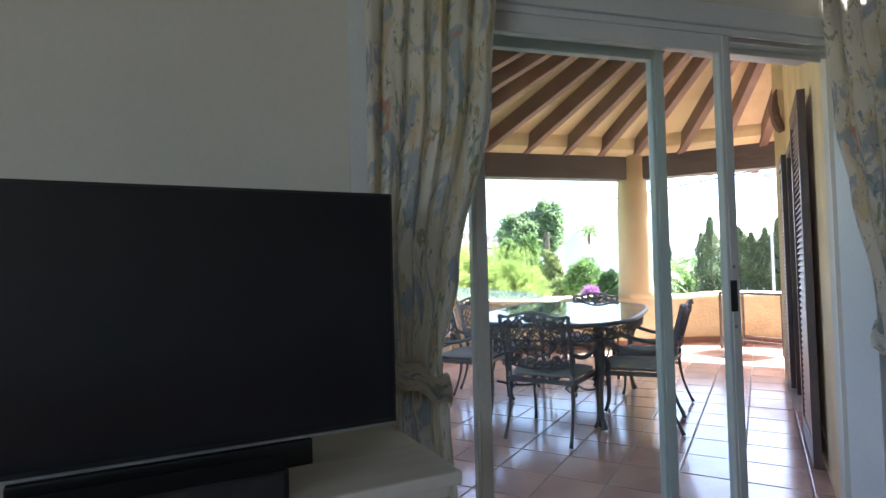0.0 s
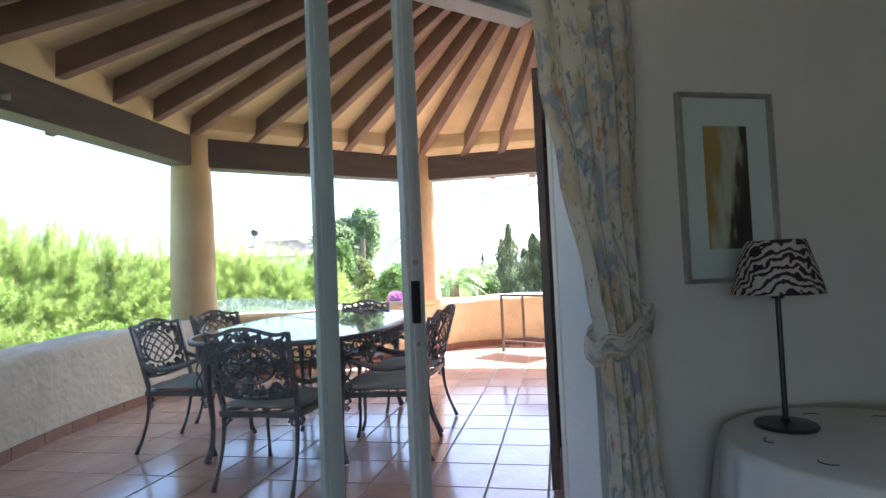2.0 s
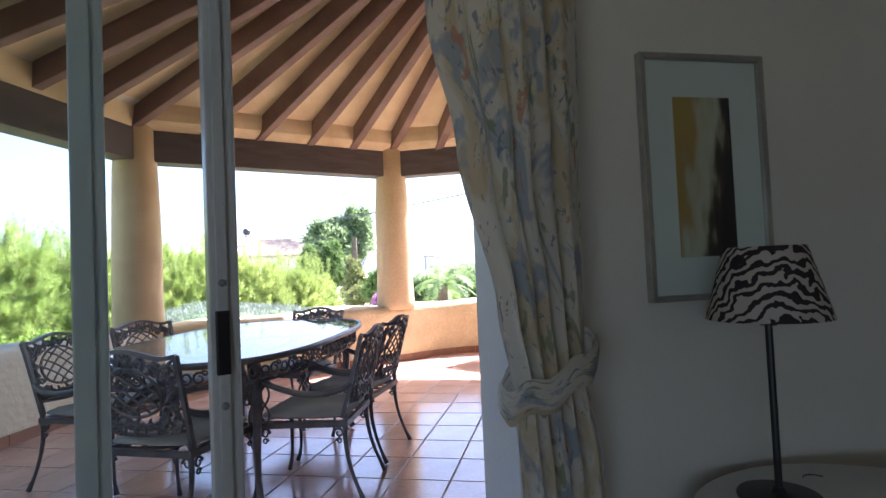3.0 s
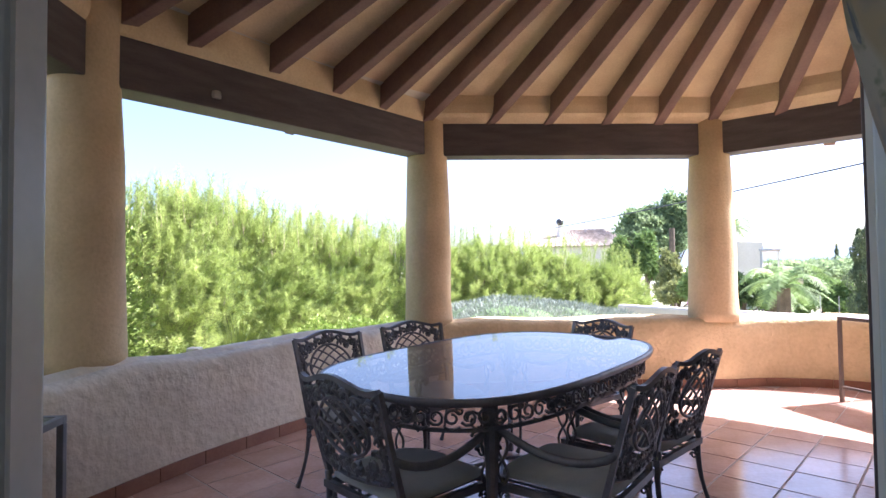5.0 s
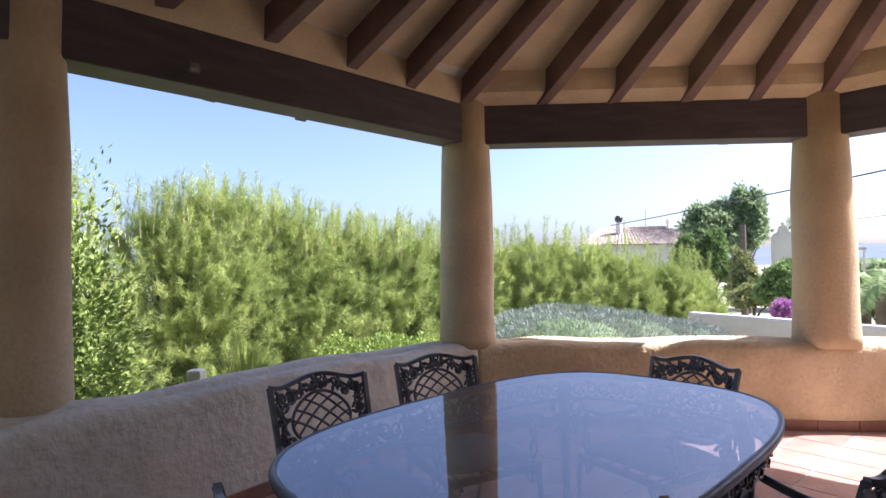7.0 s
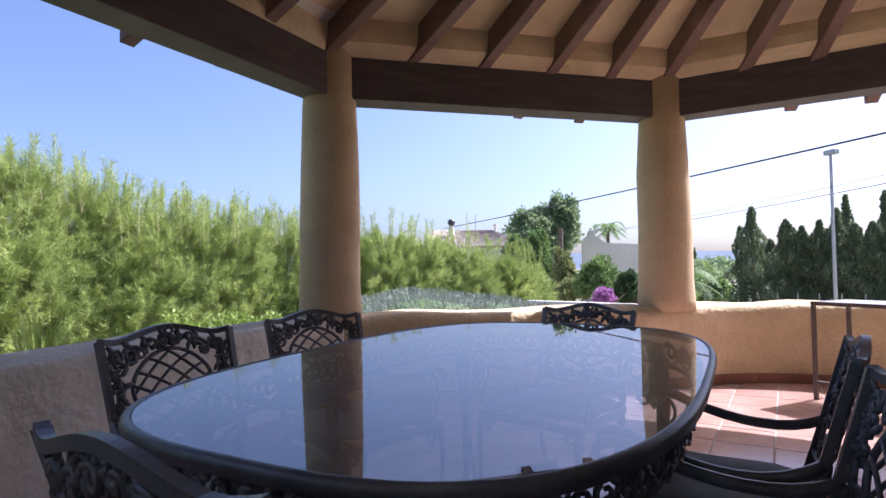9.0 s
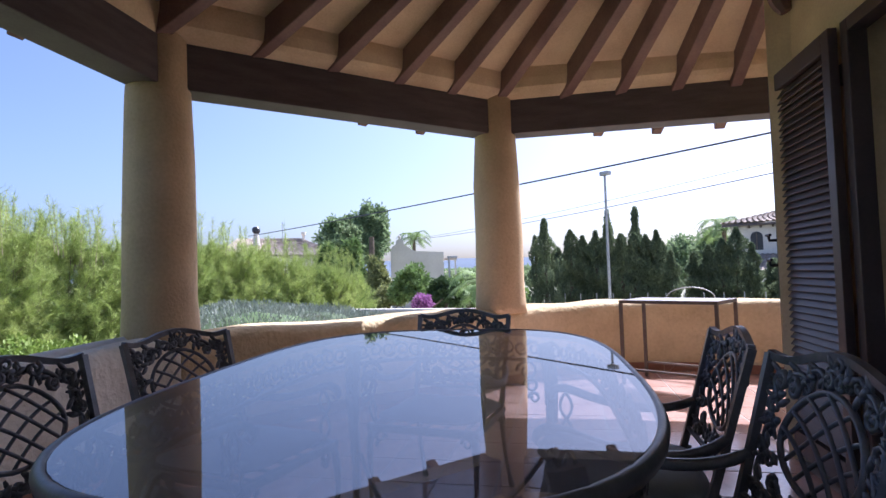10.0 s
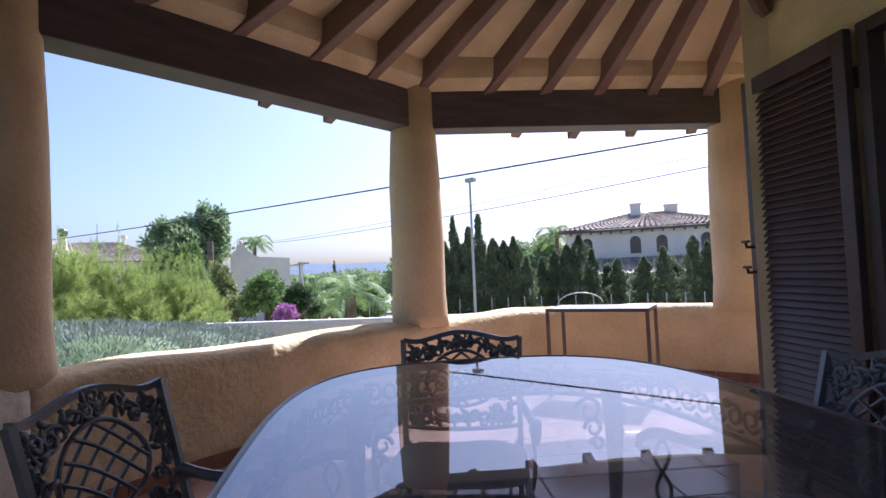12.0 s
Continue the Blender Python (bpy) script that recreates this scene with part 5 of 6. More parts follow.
# ---- dining table ----
def racetrack(a, b, n, count):
    out = []
    for k in range(count):
        t = 2 * math.pi * k / count
        c, s = math.cos(t), math.sin(t)
        out.append(Vector((math.copysign(abs(c) ** (2 / n), c) * a, math.copysign(abs(s) ** (2 / n), s) * b, 0)))
    # even spacing
    L = [0]
    P = out + [out[0]]
    for p, q in zip(P, P[1:]):
        L.append(L[-1] + (q - p).length)
    res, j = [], 0
    for k in range(count):
        d = L[-1] * k / count
        while L[j + 1] < d:
            j += 1
        res.append(P[j].lerp(P[j + 1], (d - L[j]) / max(1e-9, L[j + 1] - L[j])))
    return res


def ring_sweep(a, b, n, count, prof):
    """A closed band round the racetrack; prof of (inset, z)."""
    bm = bmesh.new()
    rows = []
    base = racetrack(a, b, n, count)
    for i, p in enumerate(base):
        t = (base[(i + 1) % count] - base[i - 1]).normalized()
        nrm = Vector((-t.y, t.x, 0))
        rows.append([bm.verts.new(p + nrm * o + Vector((0, 0, z))) for o, z in prof])
    m = len(prof)
    for i in range(count):
        r0, r1 = rows[i], rows[(i + 1) % count]
        for k in range(m):
            bm.faces.new((r0[k], r1[k], r1[(k + 1) % m], r0[(k + 1) % m]))
    bmesh.ops.recalc_face_normals(bm, faces=bm.faces)
    return bm


TILT = radians(0.88)                           # the table stands a little out of level
TA, TB, TN, TZ = 0.975, 0.636, 3.1, 0.785
dt = thing("dining_table", "oval cast metal garden table with a dark glass top", "dining table", pose(0.304, -2.734, 0, 0, 0, 47.7) @ Matrix.Rotation(-TILT, 4, "Y"))
M_TOP, nt_, b_ = shader("dark_table_glass", 0.012, 0, 0.5)
mix_, t_, g_, f_ = (nt_.nodes.new(k) for k in ("ShaderNodeMixShader", "ShaderNodeBsdfTransparent", "ShaderNodeBsdfGlossy", "ShaderNodeFresnel"))
f_.inputs[0].default_value = 2.65
t_.inputs[0].default_value = (0.50, 0.53, 0.57, 1)
g_.inputs["Roughness"].default_value = 0.012
dust_ = nt_.nodes.new("ShaderNodeMixShader")
dust_.inputs[0].default_value = 0.74
b_.inputs["Base Color"].default_value = (0.30, 0.33, 0.39, 1)
b_.inputs["Roughness"].default_value = 0.6
for a, c in ((b_.outputs[0], dust_.inputs[1]), (t_.outputs[0], dust_.inputs[2]), (f_.outputs[0], mix_.inputs[0]), (dust_.outputs[0], mix_.inputs[1]), (g_.outputs[0], mix_.inputs[2]), (mix_.outputs[0], nt_.nodes["Material Output"].inputs[0])):
    nt_.links.new(a, c)
track = racetrack(TA - 0.021, TB - 0.021, TN, 96)
M_UNDER, nt_, b_ = shader("clear_glass_edge", 0.1, 0, 0.5)
t_ = nt_.nodes.new("ShaderNodeBsdfTransparent")
t_.inputs[0].default_value = (0.93, 0.96, 0.97, 1)
nt_.links.new(t_.outputs[0], nt_.nodes["Material Output"].inputs[0])
bm = prism([(p.x, p.y) for p in track], TZ - 0.012, TZ - 0.002)
for f in bm.faces:
    f.material_index = 0 if f.normal.z > 0.5 else 1
part("glass_top", bm, [M_TOP, M_UNDER], dt)
part("rim", ring_sweep(TA, TB, TN, 96, [(0.004, TZ - 0.03), (0.0, TZ - 0.012), (0.006, TZ - 0.001), (0.014, TZ + 0.001), (0.02, TZ - 0.001), (0.022, TZ - 0.003), (0.022, TZ - 0.03)]), M_IRON, dt, smooth=True)
part("lower_rim", ring_sweep(TA - 0.05, TB - 0.05, TN, 96, [(0.0, TZ - 0.135), (0.0, TZ - 0.12), (0.012, TZ - 0.12), (0.012, TZ - 0.135)]), M_IRON, dt)


def scroll(bm, c, ex, ey, r, r0=0.0055, turns=1.15, start=0.0, sides=5, seg=11):
    """A small C-shaped curl in the plane of ex and ey."""
    pts = []
    for k in range(seg + 1):
        t = k / seg
        a = start + turns * 2 * math.pi * t
        rr = r * (1 - 0.62 * t)
        pts.append(c + ex * math.cos(a) * rr + ey * math.sin(a) * rr)
    add_tube(bm, pts, [r0 * (1.15 - 0.4 * k / seg) for k in range(seg + 1)], sides)


# apron of linked curls
apron_pts = racetrack(TA - 0.045, TB - 0.045, TN, 84)
up = Vector((0, 0, 1))
groups = {}
for i, p in enumerate(apron_pts):
    t = (apron_pts[(i + 1) % 84] - apron_pts[i - 1]).normalized()
    bm = groups.setdefault(i // 21, bmesh.new())
    c = p + Vector((0, 0, TZ - 0.078))
    scroll(bm, c, t, up, 0.032, 0.006, 1.2, 0.5 + math.pi * (i % 2))
    if i % 2 == 0:
        scroll(bm, c + t * 0.03 + up * 0.026, t, up, 0.015, 0.005, 1.1, 2.0)
        add_tube(bm, [c - t * 0.03 - up * 0.035, c - up * 0.05, c + t * 0.03 - up * 0.035], 0.006, 5)
for k, bm in groups.items():
    tagged(part("apron", bm, M_IRON, dt, "openwork scrolled cast metal apron"), kind="stuff")
for sx in (-1, 1):
    for sy in (-1, 1):
        bm = bmesh.new()
        x, y = sx * 0.68, sy * 0.40
        o = Vector((sx * 0.75, sy * 0.66, 0)).normalized()
        pts = bez((x, y, TZ - 0.04), Vector((x, y, 0.5)) + o * 0.10, Vector((x, y, 0.25)) - o * 0.05, Vector((x, y, 0.013 - x * math.tan(TILT))) + o * 0.06, 12)
        add_tube(bm, pts, [0.034, 0.033, 0.031, 0.029, 0.026, 0.024, 0.021, 0.019, 0.017, 0.016, 0.016, 0.018, 0.024], 8)
        part("leg", bm, M_IRON, dt)
        bm = bmesh.new()
        for k, (dz, rr) in enumerate(((0.14, 0.045), (0.2, 0.032), (0.25, 0.024))):
            for e in (Vector((1, 0, 0)), Vector((0, 1, 0))):
                s = -sx if e.x else -sy
                scroll(bm, Vector((x, y, TZ - dz)) + e * s * (0.07 - 0.012 * k), e * s, up, rr, 0.007)
        tagged(part("bracket", bm, M_IRON, dt, "scrolled cast metal leg bracket"), kind="stuff")
bm = bmesh.new()
for a, b in (((-0.66, -0.38), (0.0, 0.0)), ((0.66, -0.38), (0.0, 0.0)), ((-0.66, 0.38), (0.0, 0.0)), ((0.66, 0.38), (0.0, 0.0))):
    add_tube(bm, bez((*a, 0.3), (a[0] * 0.6, a[1] * 0.6, 0.18), (a[0] * 0.3, a[1] * 0.3, 0.22), (*b, 0.24), 8), 0.01, 6)
part("stretcher", bm, M_IRON, dt)


# ---- chairs ----
def back_point(u, v):
    rise = 0.019 * math.cos(math.pi * 1.1 * u) + 0.012 + 0.012 * max(0.0, abs(u) - 0.75) / 0.25
    return Vector((u * 0.243 * (0.93 + 0.07 * v), -0.235 - 0.115 * v + 0.03 * u * u, 0.43 + 0.406 * v + rise * max(0, v - 0.3) / 0.7))


def garden_chair(m):
    t = thing("garden_chair", "dark cast metal garden armchair with lattice back and grey seat cushion", "chair", m, "chairs round the dining table")
    part("back_frame", _back_frame(), M_IRON, t)
    ring = bmesh.new()
    E = lambda a: back_point(0.63 * math.cos(a), 0.59 + 0.245 * math.sin(a))
    pts = [E(2 * math.pi * k / 28) for k in range(29)]
    add_tube(ring, pts, 0.0075, 6, cap=False)
    part("back_ring", ring, M_IRON, t, smooth=True)
    lat = bmesh.new()
    for s in (-1, 1):
        for off in (-0.62, -0.22, 0.22, 0.62):
            seg = []
            for k in range(41):
                w = -1 + k / 20
                u, v = 0.63 * (w * 0.78 - s * off * 0.62), 0.59 + 0.245 * (s * w * 0.78 + off * 0.72 + 0.10 * (1 - w * w))
                if ((u / 0.63) ** 2 + ((v - 0.59) / 0.245) ** 2) <= 1.0:
                    seg.append(back_point(u, v) + Vector((0, s * 0.003, 0)))
            if len(seg) > 3:
                add_tube(lat, seg[::3] + [seg[-1]], 0.0055, 5)
    part("back_lattice", lat, M_IRON, t, smooth=True)
    sc = bmesh.new()
    ey = Vector((0, -0.2, 1)).normalized()
    ex = Vector((1, 0, 0))
    def leaf(c, d, o, L, W):
        """A small cast leaf, long along d, flat across the back."""
        yy = Vector((0, 1, 0))
        m4 = Matrix.Translation(c) @ Matrix((d, yy, d.cross(yy))).transposed().to_4x4() @ Matrix.Diagonal((L, 0.006, W, 1))
        bmesh.ops.create_icosphere(sc, subdivisions=1, radius=1.0, matrix=m4)

    path = [(-0.80, 0.24), (-0.81, 0.42), (-0.80, 0.6), (-0.81, 0.76), (-0.78, 0.89), (-0.52, 0.895), (-0.26, 0.905), (0, 0.905), (0.26, 0.905), (0.52, 0.895), (0.78, 0.89), (0.81, 0.76), (0.80, 0.6), (0.81, 0.42), (0.80, 0.24), (0.5, 0.25), (0.25, 0.245), (0, 0.24), (-0.25, 0.245), (-0.5, 0.25)]
    path.append(path[0])
    vine = []
    for k, p in enumerate(spline(path, 6)):
        a = k * math.pi / 3.0
        vine.append(back_point(p.x + 0.06 * math.sin(a), p.y + 0.032 * math.sin(a + 1.0)))
    add_tube(sc, vine, 0.0074, 5, cap=False)
    for k in range(2, len(vine) - 1):
        d = (vine[k] - vine[k - 1]).normalized()
        o = d.cross(Vector((0, 1, 0))).normalized() * (1 if k % 2 else -1)
        big = (k // 2) % 5 < 3
        leaf(vine[k] + o * (0.017 if big else 0.012), d.lerp(o, 0.3 + 0.4 * ((k * 0.37) % 1)).normalized(), o, 0.024 if big else 0.017, 0.0105 if big else 0.0075)
        if k % 5 == 2:
            scroll(sc, vine[k] - o * 0.016, d, o * -1, 0.020, 0.0064, 1.2, k, 5, 8)
    for s in (-1, 1):
        for u, v, r, st in ((0.78, 0.23, 0.028, 0), (0.78, 0.88, 0.026, 0), (0.58, 0.84, 0.021, 2), (0.60, 0.33, 0.022, 4), (0.08, 0.885, 0.018, 1), (0.10, 0.25, 0.020, 3), (0.87, 0.66, 0.015, 3), (0.87, 0.50, 0.015, 1)):
            scroll(sc, back_point(s * u, v), ex * s, ey, r, 0.0074, 1.3, st, 5, 9)
            leaf(back_point(s * u, v), ex * s, ey, 0.014, 0.010)
    tagged(part("back_scrollwork", sc, M_IRON, t, "openwork vine and scroll pattern of the chair back", smooth=True), kind="stuff")
    # seat
    bm = bmesh.new()
    for p, q in (((-0.225, -0.22), (0.225, -0.22)), ((-0.245, 0.24), (0.245, 0.24)), ((-0.225, -0.22), (-0.245, 0.24)), ((0.225, -0.22), (0.245, 0.24))):
        d = Vector((q[0] - p[0], q[1] - p[1], 0)).normalized()
        n = Vector((-d.y, d.x, 0)) * 0.01
        a, b = Vector((*p, 0.385)), Vector((*q, 0.385))
        vs = [bm.verts.new(w + nn + Vector((0, 0, z))) for z in (0, 0.03) for w, nn in ((a - d * 0.01, n), (b + d * 0.01, n), (b + d * 0.01, -n), (a - d * 0.01, -n))]
        for f in ((0, 1, 2, 3), (4, 7, 6, 5), (0, 4, 5, 1), (1, 5, 6, 2), (2, 6, 7, 3), (3, 7, 4, 0)):
            bm.faces.new([vs[i] for i in f])
    for k in range(5):
        x = -0.18 + 0.09 * k
        add_tube(bm, [(x, -0.22, 0.402), (x, 0.24, 0.402)], 0.006, 5)
    part("seat_frame", bm, M_IRON, t)
    cu = bmesh.new()
    ny, nx = 12, 12
    top, bot = [], []
    for j in range(ny + 1):
        ra, rb = [], []
        for i in range(nx + 1):
            u, v = -1 + 2 * i / nx, -1 + 2 * j / ny
            k = (abs(u) ** 5 + abs(v) ** 5) ** 0.2
            sc_ = max(abs(u), abs(v)) / k if k > 0 else 1
            x, y = u * sc_ * 0.245, v * sc_ * 0.235 + 0.01
            e = min(1.0, (1 - max(abs(u), abs(v))) * 3.2)
            ra.append(cu.verts.new((x, y, 0.442 + 0.022 * math.sqrt(e) + 0.004 * math.sin(u * 5 + v * 3))))
            rb.append(cu.verts.new((x, y, 0.437 - 0.020 * math.sqrt(e))))
        top.append(ra)
        bot.append(rb)
    for j in range(ny):
        for i in range(nx):
            cu.faces.new((top[j][i], top[j][i + 1], top[j + 1][i + 1], top[j + 1][i]))
            cu.faces.new((bot[j][i], bot[j + 1][i], bot[j + 1][i + 1], bot[j][i + 1]))
    edge = [(j, i) for i in range(nx) for j in (0,)] + [(j, nx) for j in range(ny)] + [(ny, nx - i) for i in range(nx)] + [(ny - j, 0) for j in range(ny)]
    for (j0, i0), (j1, i1) in zip(edge, edge[1:] + edge[:1]):
        cu.faces.new((top[j0][i0], bot[j0][i0], bot[j1][i1], top[j1][i1]))
    part("cushion", cu, M_CUSHION, t, "grey fabric seat cushion", smooth=True)
    # legs
    for sx in (-1, 1):
        bm = bmesh.new()
        add_tube(bm, bez((sx * 0.235, 0.235, 0.40), (sx * 0.262, 0.275, 0.26), (sx * 0.225, 0.225, 0.12), (sx * 0.25, 0.275, 0.008), 9), [0.017, 0.016, 0.014, 0.012, 0.011, 0.010, 0.010, 0.010, 0.012, 0.015], 7)
        part("leg", bm, M_IRON, t, smooth=True)
        bm = bmesh.new()
        add_tube(bm, bez((sx * 0.218, -0.22, 0.45), (sx * 0.222, -0.19, 0.26), (sx * 0.225, -0.25, 0.12), (sx * 0.232, -0.305, 0.008), 9), [0.014, 0.014, 0.013, 0.012, 0.011, 0.010, 0.010, 0.010, 0.012, 0.015], 7)
        part("leg", bm, M_IRON, t, smooth=True)
        bm = bmesh.new()
        for y in (-0.185, 0.20):
            e = Vector((0, 1 if y < 0 else -1, 0))
            scroll(bm, Vector((sx * 0.235, y, 0.358)), e, up, 0.026, 0.006)
            scroll(bm, Vector((sx * 0.235, y, 0.318)), e, up, 0.016, 0.005)
            ex2 = Vector((-sx, 0, 0))
            scroll(bm, Vector((sx * 0.20, y * 1.15, 0.358)), ex2, up, 0.026, 0.006)
        tagged(part("bracket", bm, M_IRON, t, "small scrolled leg bracket", smooth=True), kind="stuff")
        # arm
        bm = bmesh.new()
        a0 = back_point(sx * 0.99, 0.42)
        arm = bez(a0, a0 + Vector((sx * 0.045, 0.10, -0.07)), (sx * 0.285, 0.02, 0.555), (sx * 0.275, 0.16, 0.615), 9) + bez((sx * 0.275, 0.16, 0.615), (sx * 0.272, 0.20, 0.63), (sx * 0.27, 0.245, 0.625), (sx * 0.268, 0.25, 0.59), 5)[1:] + [Vector((sx * 0.268, 0.235, 0.575)), Vector((sx * 0.268, 0.222, 0.585))]
        add_tube(bm, arm, [0.014] + [0.0158] * (len(arm) - 4) + [0.012, 0.010, 0.008], 8)
        part("armrest", bm, M_IRON, t, smooth=True)
        bm = bmesh.new()
        for k in (-1, 1):
            pts = [(sx * (0.252 + 0.012 * math.sin(q * math.pi)), 0.185 + k * 0.022 * math.sin(q * 2 * math.pi), 0.41 + 0.20 * q) for q in (i / 12 for i in range(13))]
            add_tube(bm, pts, 0.006, 5)
        part("arm_support", bm, M_IRON, t, "looped arm support", smooth=True)
    return t


def _back_frame():
    bm = bmesh.new()
    for s in (-1, 1):
        add_tube(bm, [back_point(s, v) for v in (0, 0.2, 0.4, 0.6, 0.8, 1.0)], [0.016, 0.015, 0.014, 0.014, 0.014, 0.015], 4)
    add_tube(bm, [back_point(-1 + k / 10, 1.0) for k in range(21)], 0.0135, 4)
    add_tube(bm, [back_point(-1 + k / 8, 0.19 - 0.05 * (1 - (-1 + k / 8) ** 2)) for k in range(17)], 0.009, 6)
    return bm


CHAIRS = [(-0.195, -3.45, -48), (-0.462, -2.481, -133.8), (-0.021, -2.004, -147.6), (0.875, -2.006, 124.3), (0.90, -3.01, 42), (0.49, -3.46, 50)]
chair0 = garden_chair(pose(CHAIRS[0][0], CHAIRS[0][1], 0, 0, 0, CHAIRS[0][2]))
for x, y, r in CHAIRS[1:]:
    copy_thing(chair0, pose(x, y, 0, 0, 0, r))


# ---- small terrace tables ----
def metal_table(name, label, cat, m, w, d, h, th, mat_leg, mat_top, tiles, rail):
    t = thing(name, label, cat, m)
    lw = 0.028
    for x in (0, w - lw):
        for y in (0, d - lw):
            part("leg", box((x, y, 0), (x + lw, y + lw, h - th - 0.001), 0.003), mat_leg, t)
    bm = bmesh.new()
    for lo, hi in (((0, 0, h - th), (w, 0.03, h)), ((0, d - 0.03, h - th), (w, d, h)), ((0, 0.03, h - th), (0.03, d - 0.03, h)), ((w - 0.03, 0.03, h - th), (w, d - 0.03, h))):
        add_box(bm, lo, hi, bevel=0.003)
    part("top_frame", bm, mat_leg, t)
    base = part("top_bed", box((0.03, 0.03, h - th), (w - 0.03, d - 0.03, h - 0.01)), M_GROUT, t)
    nx, ny = tiles
    for i in range(nx):
        for j in range(ny):
            x0, x1 = 0.032 + (w - 0.064) * i / nx, 0.032 + (w - 0.064) * (i + 1) / nx
            y0, y1 = 0.032 + (d - 0.064) * j / ny, 0.032 + (d - 0.064) * (j + 1) / ny
            part("tile", box((x0 + 0.002, y0 + 0.002, h - 0.009), (x1 - 0.002, y1 - 0.002, h - 0.002)), mat_top, t)
    if rail:
        for y in (0.004, d - lw + 0.004):
            part("rail", box((lw, y, 0.13), (w - lw, y + 0.018, 0.15)), mat_leg, t)
    return t


M_MOSAIC = surface("green_slate_tile", (0.16, 0.22, 0.19), (0.42, 0.46, 0.40), 7, 30, 0.25, 0.1, 0.002, per_object=0.25)
M_SLAB = surface("pale_stone_tile", (0.42, 0.42, 0.42), (0.55, 0.55, 0.54), 5, 40, 0.25, 0.1, 0.002, per_object=0.08)
metal_table("side_table", "grey metal side table with greenish slate tile top", "side table", pose(-2.13, -3.86, 0, 0, 0, 4), 0.55, 0.55, 0.652, 0.03, surface("blue_grey_metal", (0.13, 0.15, 0.17), (0.19, 0.21, 0.23), 8, 90, 0.5, 0.1, 0.001), M_MOSAIC, (4, 4), False)
metal_table("console_table", "brown metal console table with pale tiled top beside the parapet", "console table", pose(3.62, -0.80, 0, 0, 0, -78), 0.86, 0.50, 0.765, 0.03, M_BROWNMETAL, M_SLAB, (4, 2), True)

# ---- wrought hoop over the parapet, vents, corbel ----
hoop = thing("wire_chair", "thin curved metal chair back seen over the parapet", "garden chair")
hx, hy = 6.3, 0.2
part("hoop", tube([(hx + 0.30 * math.cos(a) * 0.6, hy - 0.30 * math.cos(a) * 0.8, 0.62 + 0.15 * math.sin(a)) for a in (math.pi * k / 16 for k in range(17))], 0.008, 6), M_STEEL, hoop)
for s in (-1, 1):
    part("leg", tube([(hx + s * 0.18, hy - s * 0.24, -0.8), (hx + s * 0.18, hy - s * 0.24, 0.6)], 0.008, 6), M_STEEL, hoop)
for x, y, a in ((-1.02, -1.19, 60), (4.52, -0.74, -45)):
    bm = bmesh.new()
    vs = [bm.verts.new(v) for v in ((-0.05, 0, 0), (0.05, 0, 0), (0, 0, 0.055), (-0.05, 0.03, 0), (0.05, 0.03, 0), (0, 0.03, 0.055))]
    for f in ((0, 1, 2), (5, 4, 3), (0, 3, 4, 1), (1, 4, 5, 2), (2, 5, 3, 0)):
        bm.faces.new([vs[i] for i in f])
    ob = mesh_object("drain_cover", bm, M_SKIRT, matrix=pose(x, y, 0.005, 0, 0, a))
    tagged(ob, "small dark triangular drain cover at the foot of the parapet", "drain cover")
bm = bmesh.new()
add_tube(bm, bez((0, 0, 0), (0.02, 0.05, 0.12), (-0.01, 0.09, 0.25), (0.0, 0.03, 0.42), 10), [0.03, 0.045, 0.05, 0.05, 0.045, 0.05, 0.05, 0.04, 0.035, 0.02, 0.008], 8)
tagged(mesh_object("wall_ornament", bm, M_RAFTER, matrix=M45 @ pose(3.5, 0.03, 2.42)), "brown carved wooden ornament fixed high on the wall", "wall ornament")
tagged(mesh_object("spotlight", lathe([(0.03, 0), (0.035, 0.02), (0.028, 0.05)], 12), M_SILVER, matrix=pose(-1.55, -1.75, 2.46)), "tiny round spotlight fixed on the timber beam", "spotlight")

# ---- fill lamp added at the unseen side opening to brighten the room ----
wl = new("room_fill_light", bpy.data.lights.new("room_fill_light", "AREA"))
wl.data.shape, wl.data.size, wl.data.size_y = "RECTANGLE", 3.1, 1.3
wl.data.energy, wl.data.color = 5.6, (0.80, 0.95, 1.0)
wl.matrix_world = look((-5.95, -10.2, 1.5), (0, -10.0, 1.3))

# ---- floor tiles, skirting ----
def inside(p, poly):
    c = False
    j = len(poly) - 1
    for i in range(len(poly)):
        (xi, yi), (xj, yj) = poly[i], poly[j]
        if (yi > p[1]) != (yj > p[1]) and p[0] < (xj - xi) * (p[1] - yi) / (yj - yi) + xi:
            c = not c
        j = i
    return c


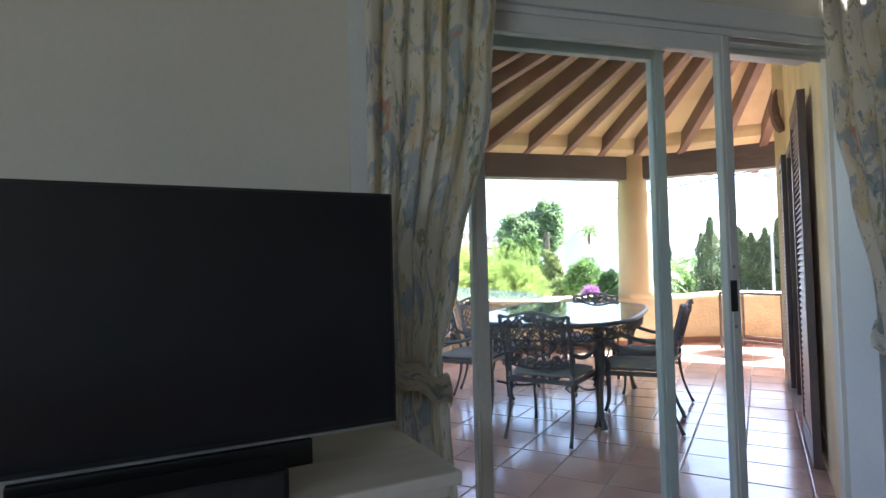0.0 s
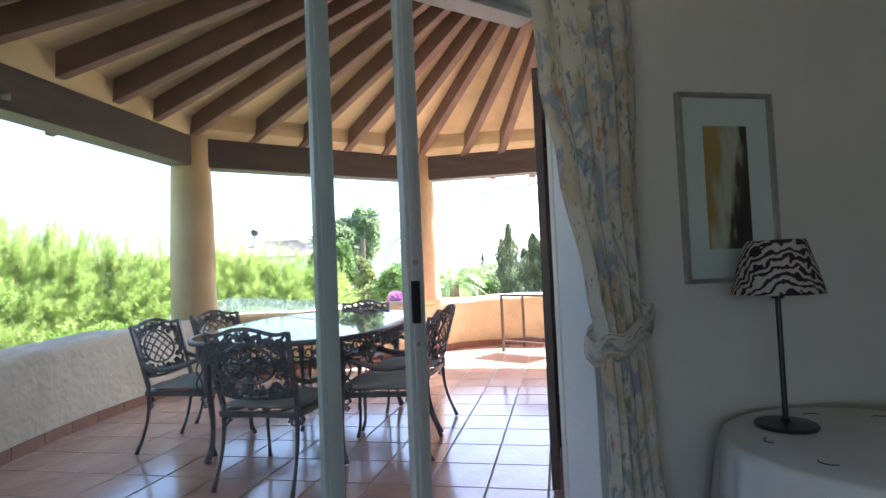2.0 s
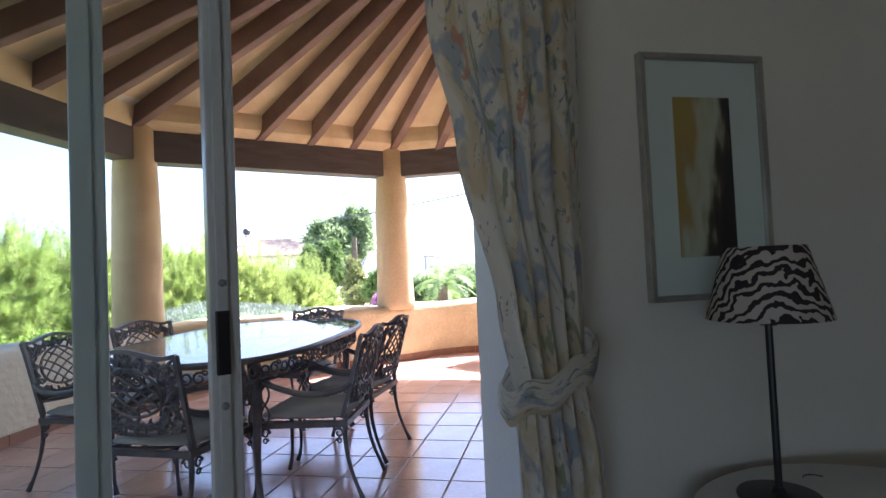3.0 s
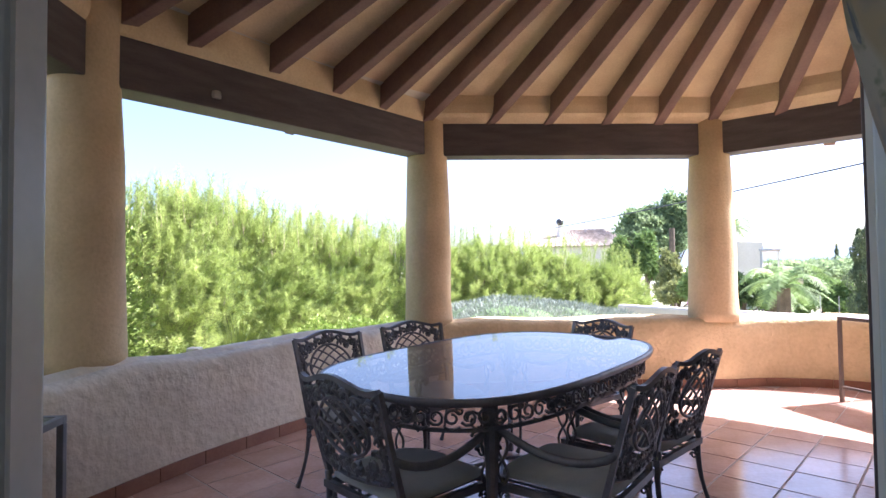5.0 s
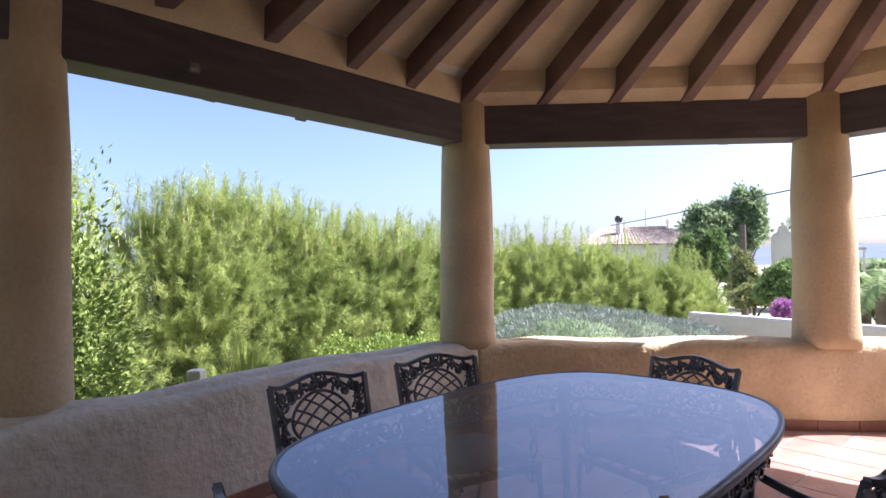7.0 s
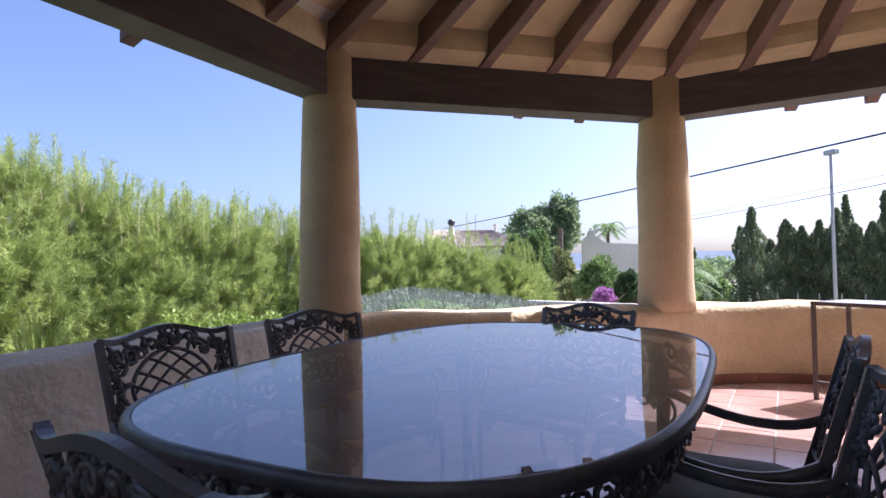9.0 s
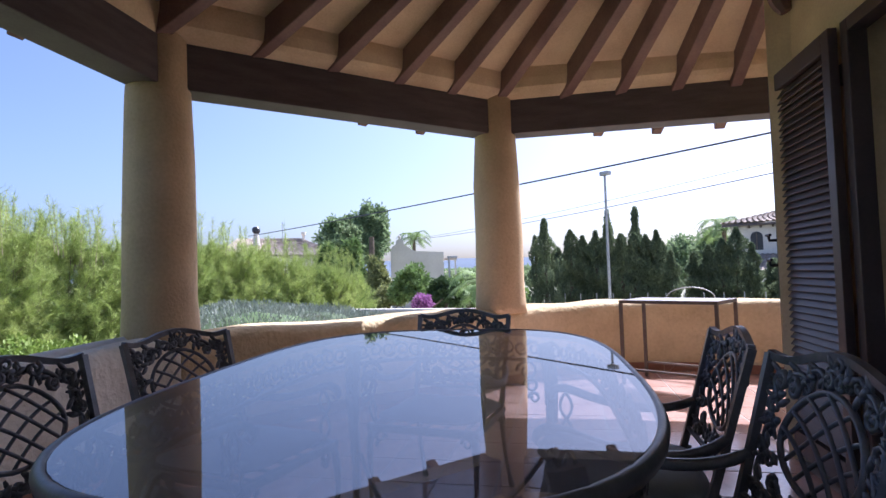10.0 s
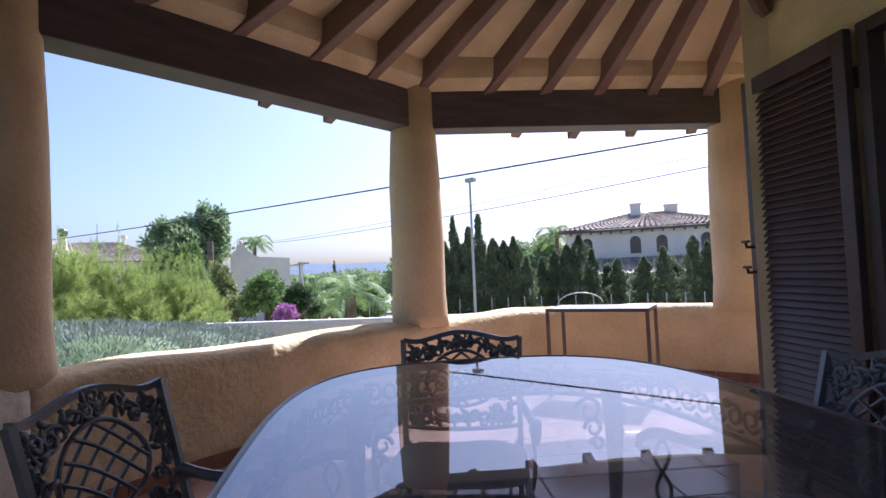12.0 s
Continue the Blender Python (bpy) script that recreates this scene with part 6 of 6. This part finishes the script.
TX, TY, TANG, TP0, TQ0 = 0.351, 0.313, 44.6, -1.06, -3.03
edge_path = [(p.x, p.y) for p in offset_path(spline(PARAPET, 4), 0.12)]
room_poly = edge_path + [(4.9, -2.75), (3.0, -2.75), (2.85, -2.75), (0.35, -5.25), (0.35, -5.21), (-1.8, -5.21), (-2.3, -5.21)]
tm = bmesh.new()
add_box(tm, (-TX / 2 + 0.005, -TY / 2 + 0.005, -0.02), (TX / 2 - 0.005, TY / 2 - 0.005, 0), bevel=0.003)
tile_mesh = bpy.data.meshes.new("tile")
tm.to_mesh(tile_mesh)
tm.free()
tile_mesh.materials.append(M_TILE)
ca, sa = math.cos(radians(TANG)), math.sin(radians(TANG))
spots = []
for i in range(-40, 40):
    for j in range(-40, 40):
        p, q = TP0 + TX * i, TQ0 + TY * j
        x, y = p * ca - q * sa, p * sa + q * ca
        if inside((x, y), room_poly):
            spots.append((math.hypot(x - 0.3, y + 3.6), x, y))
spots.sort()
floor_ob = bpy.data.objects["floor"]
for k, (_, x, y) in enumerate(spots[:300]):
    t = new("tile", tile_mesh)
    t.parent = floor_ob
    t.matrix_basis = pose(x, y, 0.0012 * (rng.random() - 0.5), rng.normal() * 0.08, rng.normal() * 0.08, TANG + 180 * (k % 2))
if spots[300:]:
    bm = bmesh.new()
    for _, x, y in spots[300:]:
        add_box(bm, (-TX / 2 + 0.005, -TY / 2 + 0.005, -0.02), (TX / 2 - 0.005, TY / 2 - 0.005, 0), pose(x, y, 0, 0, 0, TANG))
    tagged(part("outer_tiles", bm, M_TILE, floor_ob), kind="stuff")
sk = spline(PARAPET, 14)
acc, last = 0, sk[0]
for p in sk[1:]:
    if (p - last).length >= 0.29:
        d = (p - last).normalized()
        ang = math.degrees(math.atan2(d.y, d.x))
        L = (p - last).length
        part("skirting_tile", box((0.003, -0.012, 0.001), (L - 0.003, 0.03, 0.085), 0.002, matrix=pose(last.x, last.y, 0, 0, 0, ang)), M_SKIRT, parapet if p.x < 0.05 else parapet_b)
        last = p
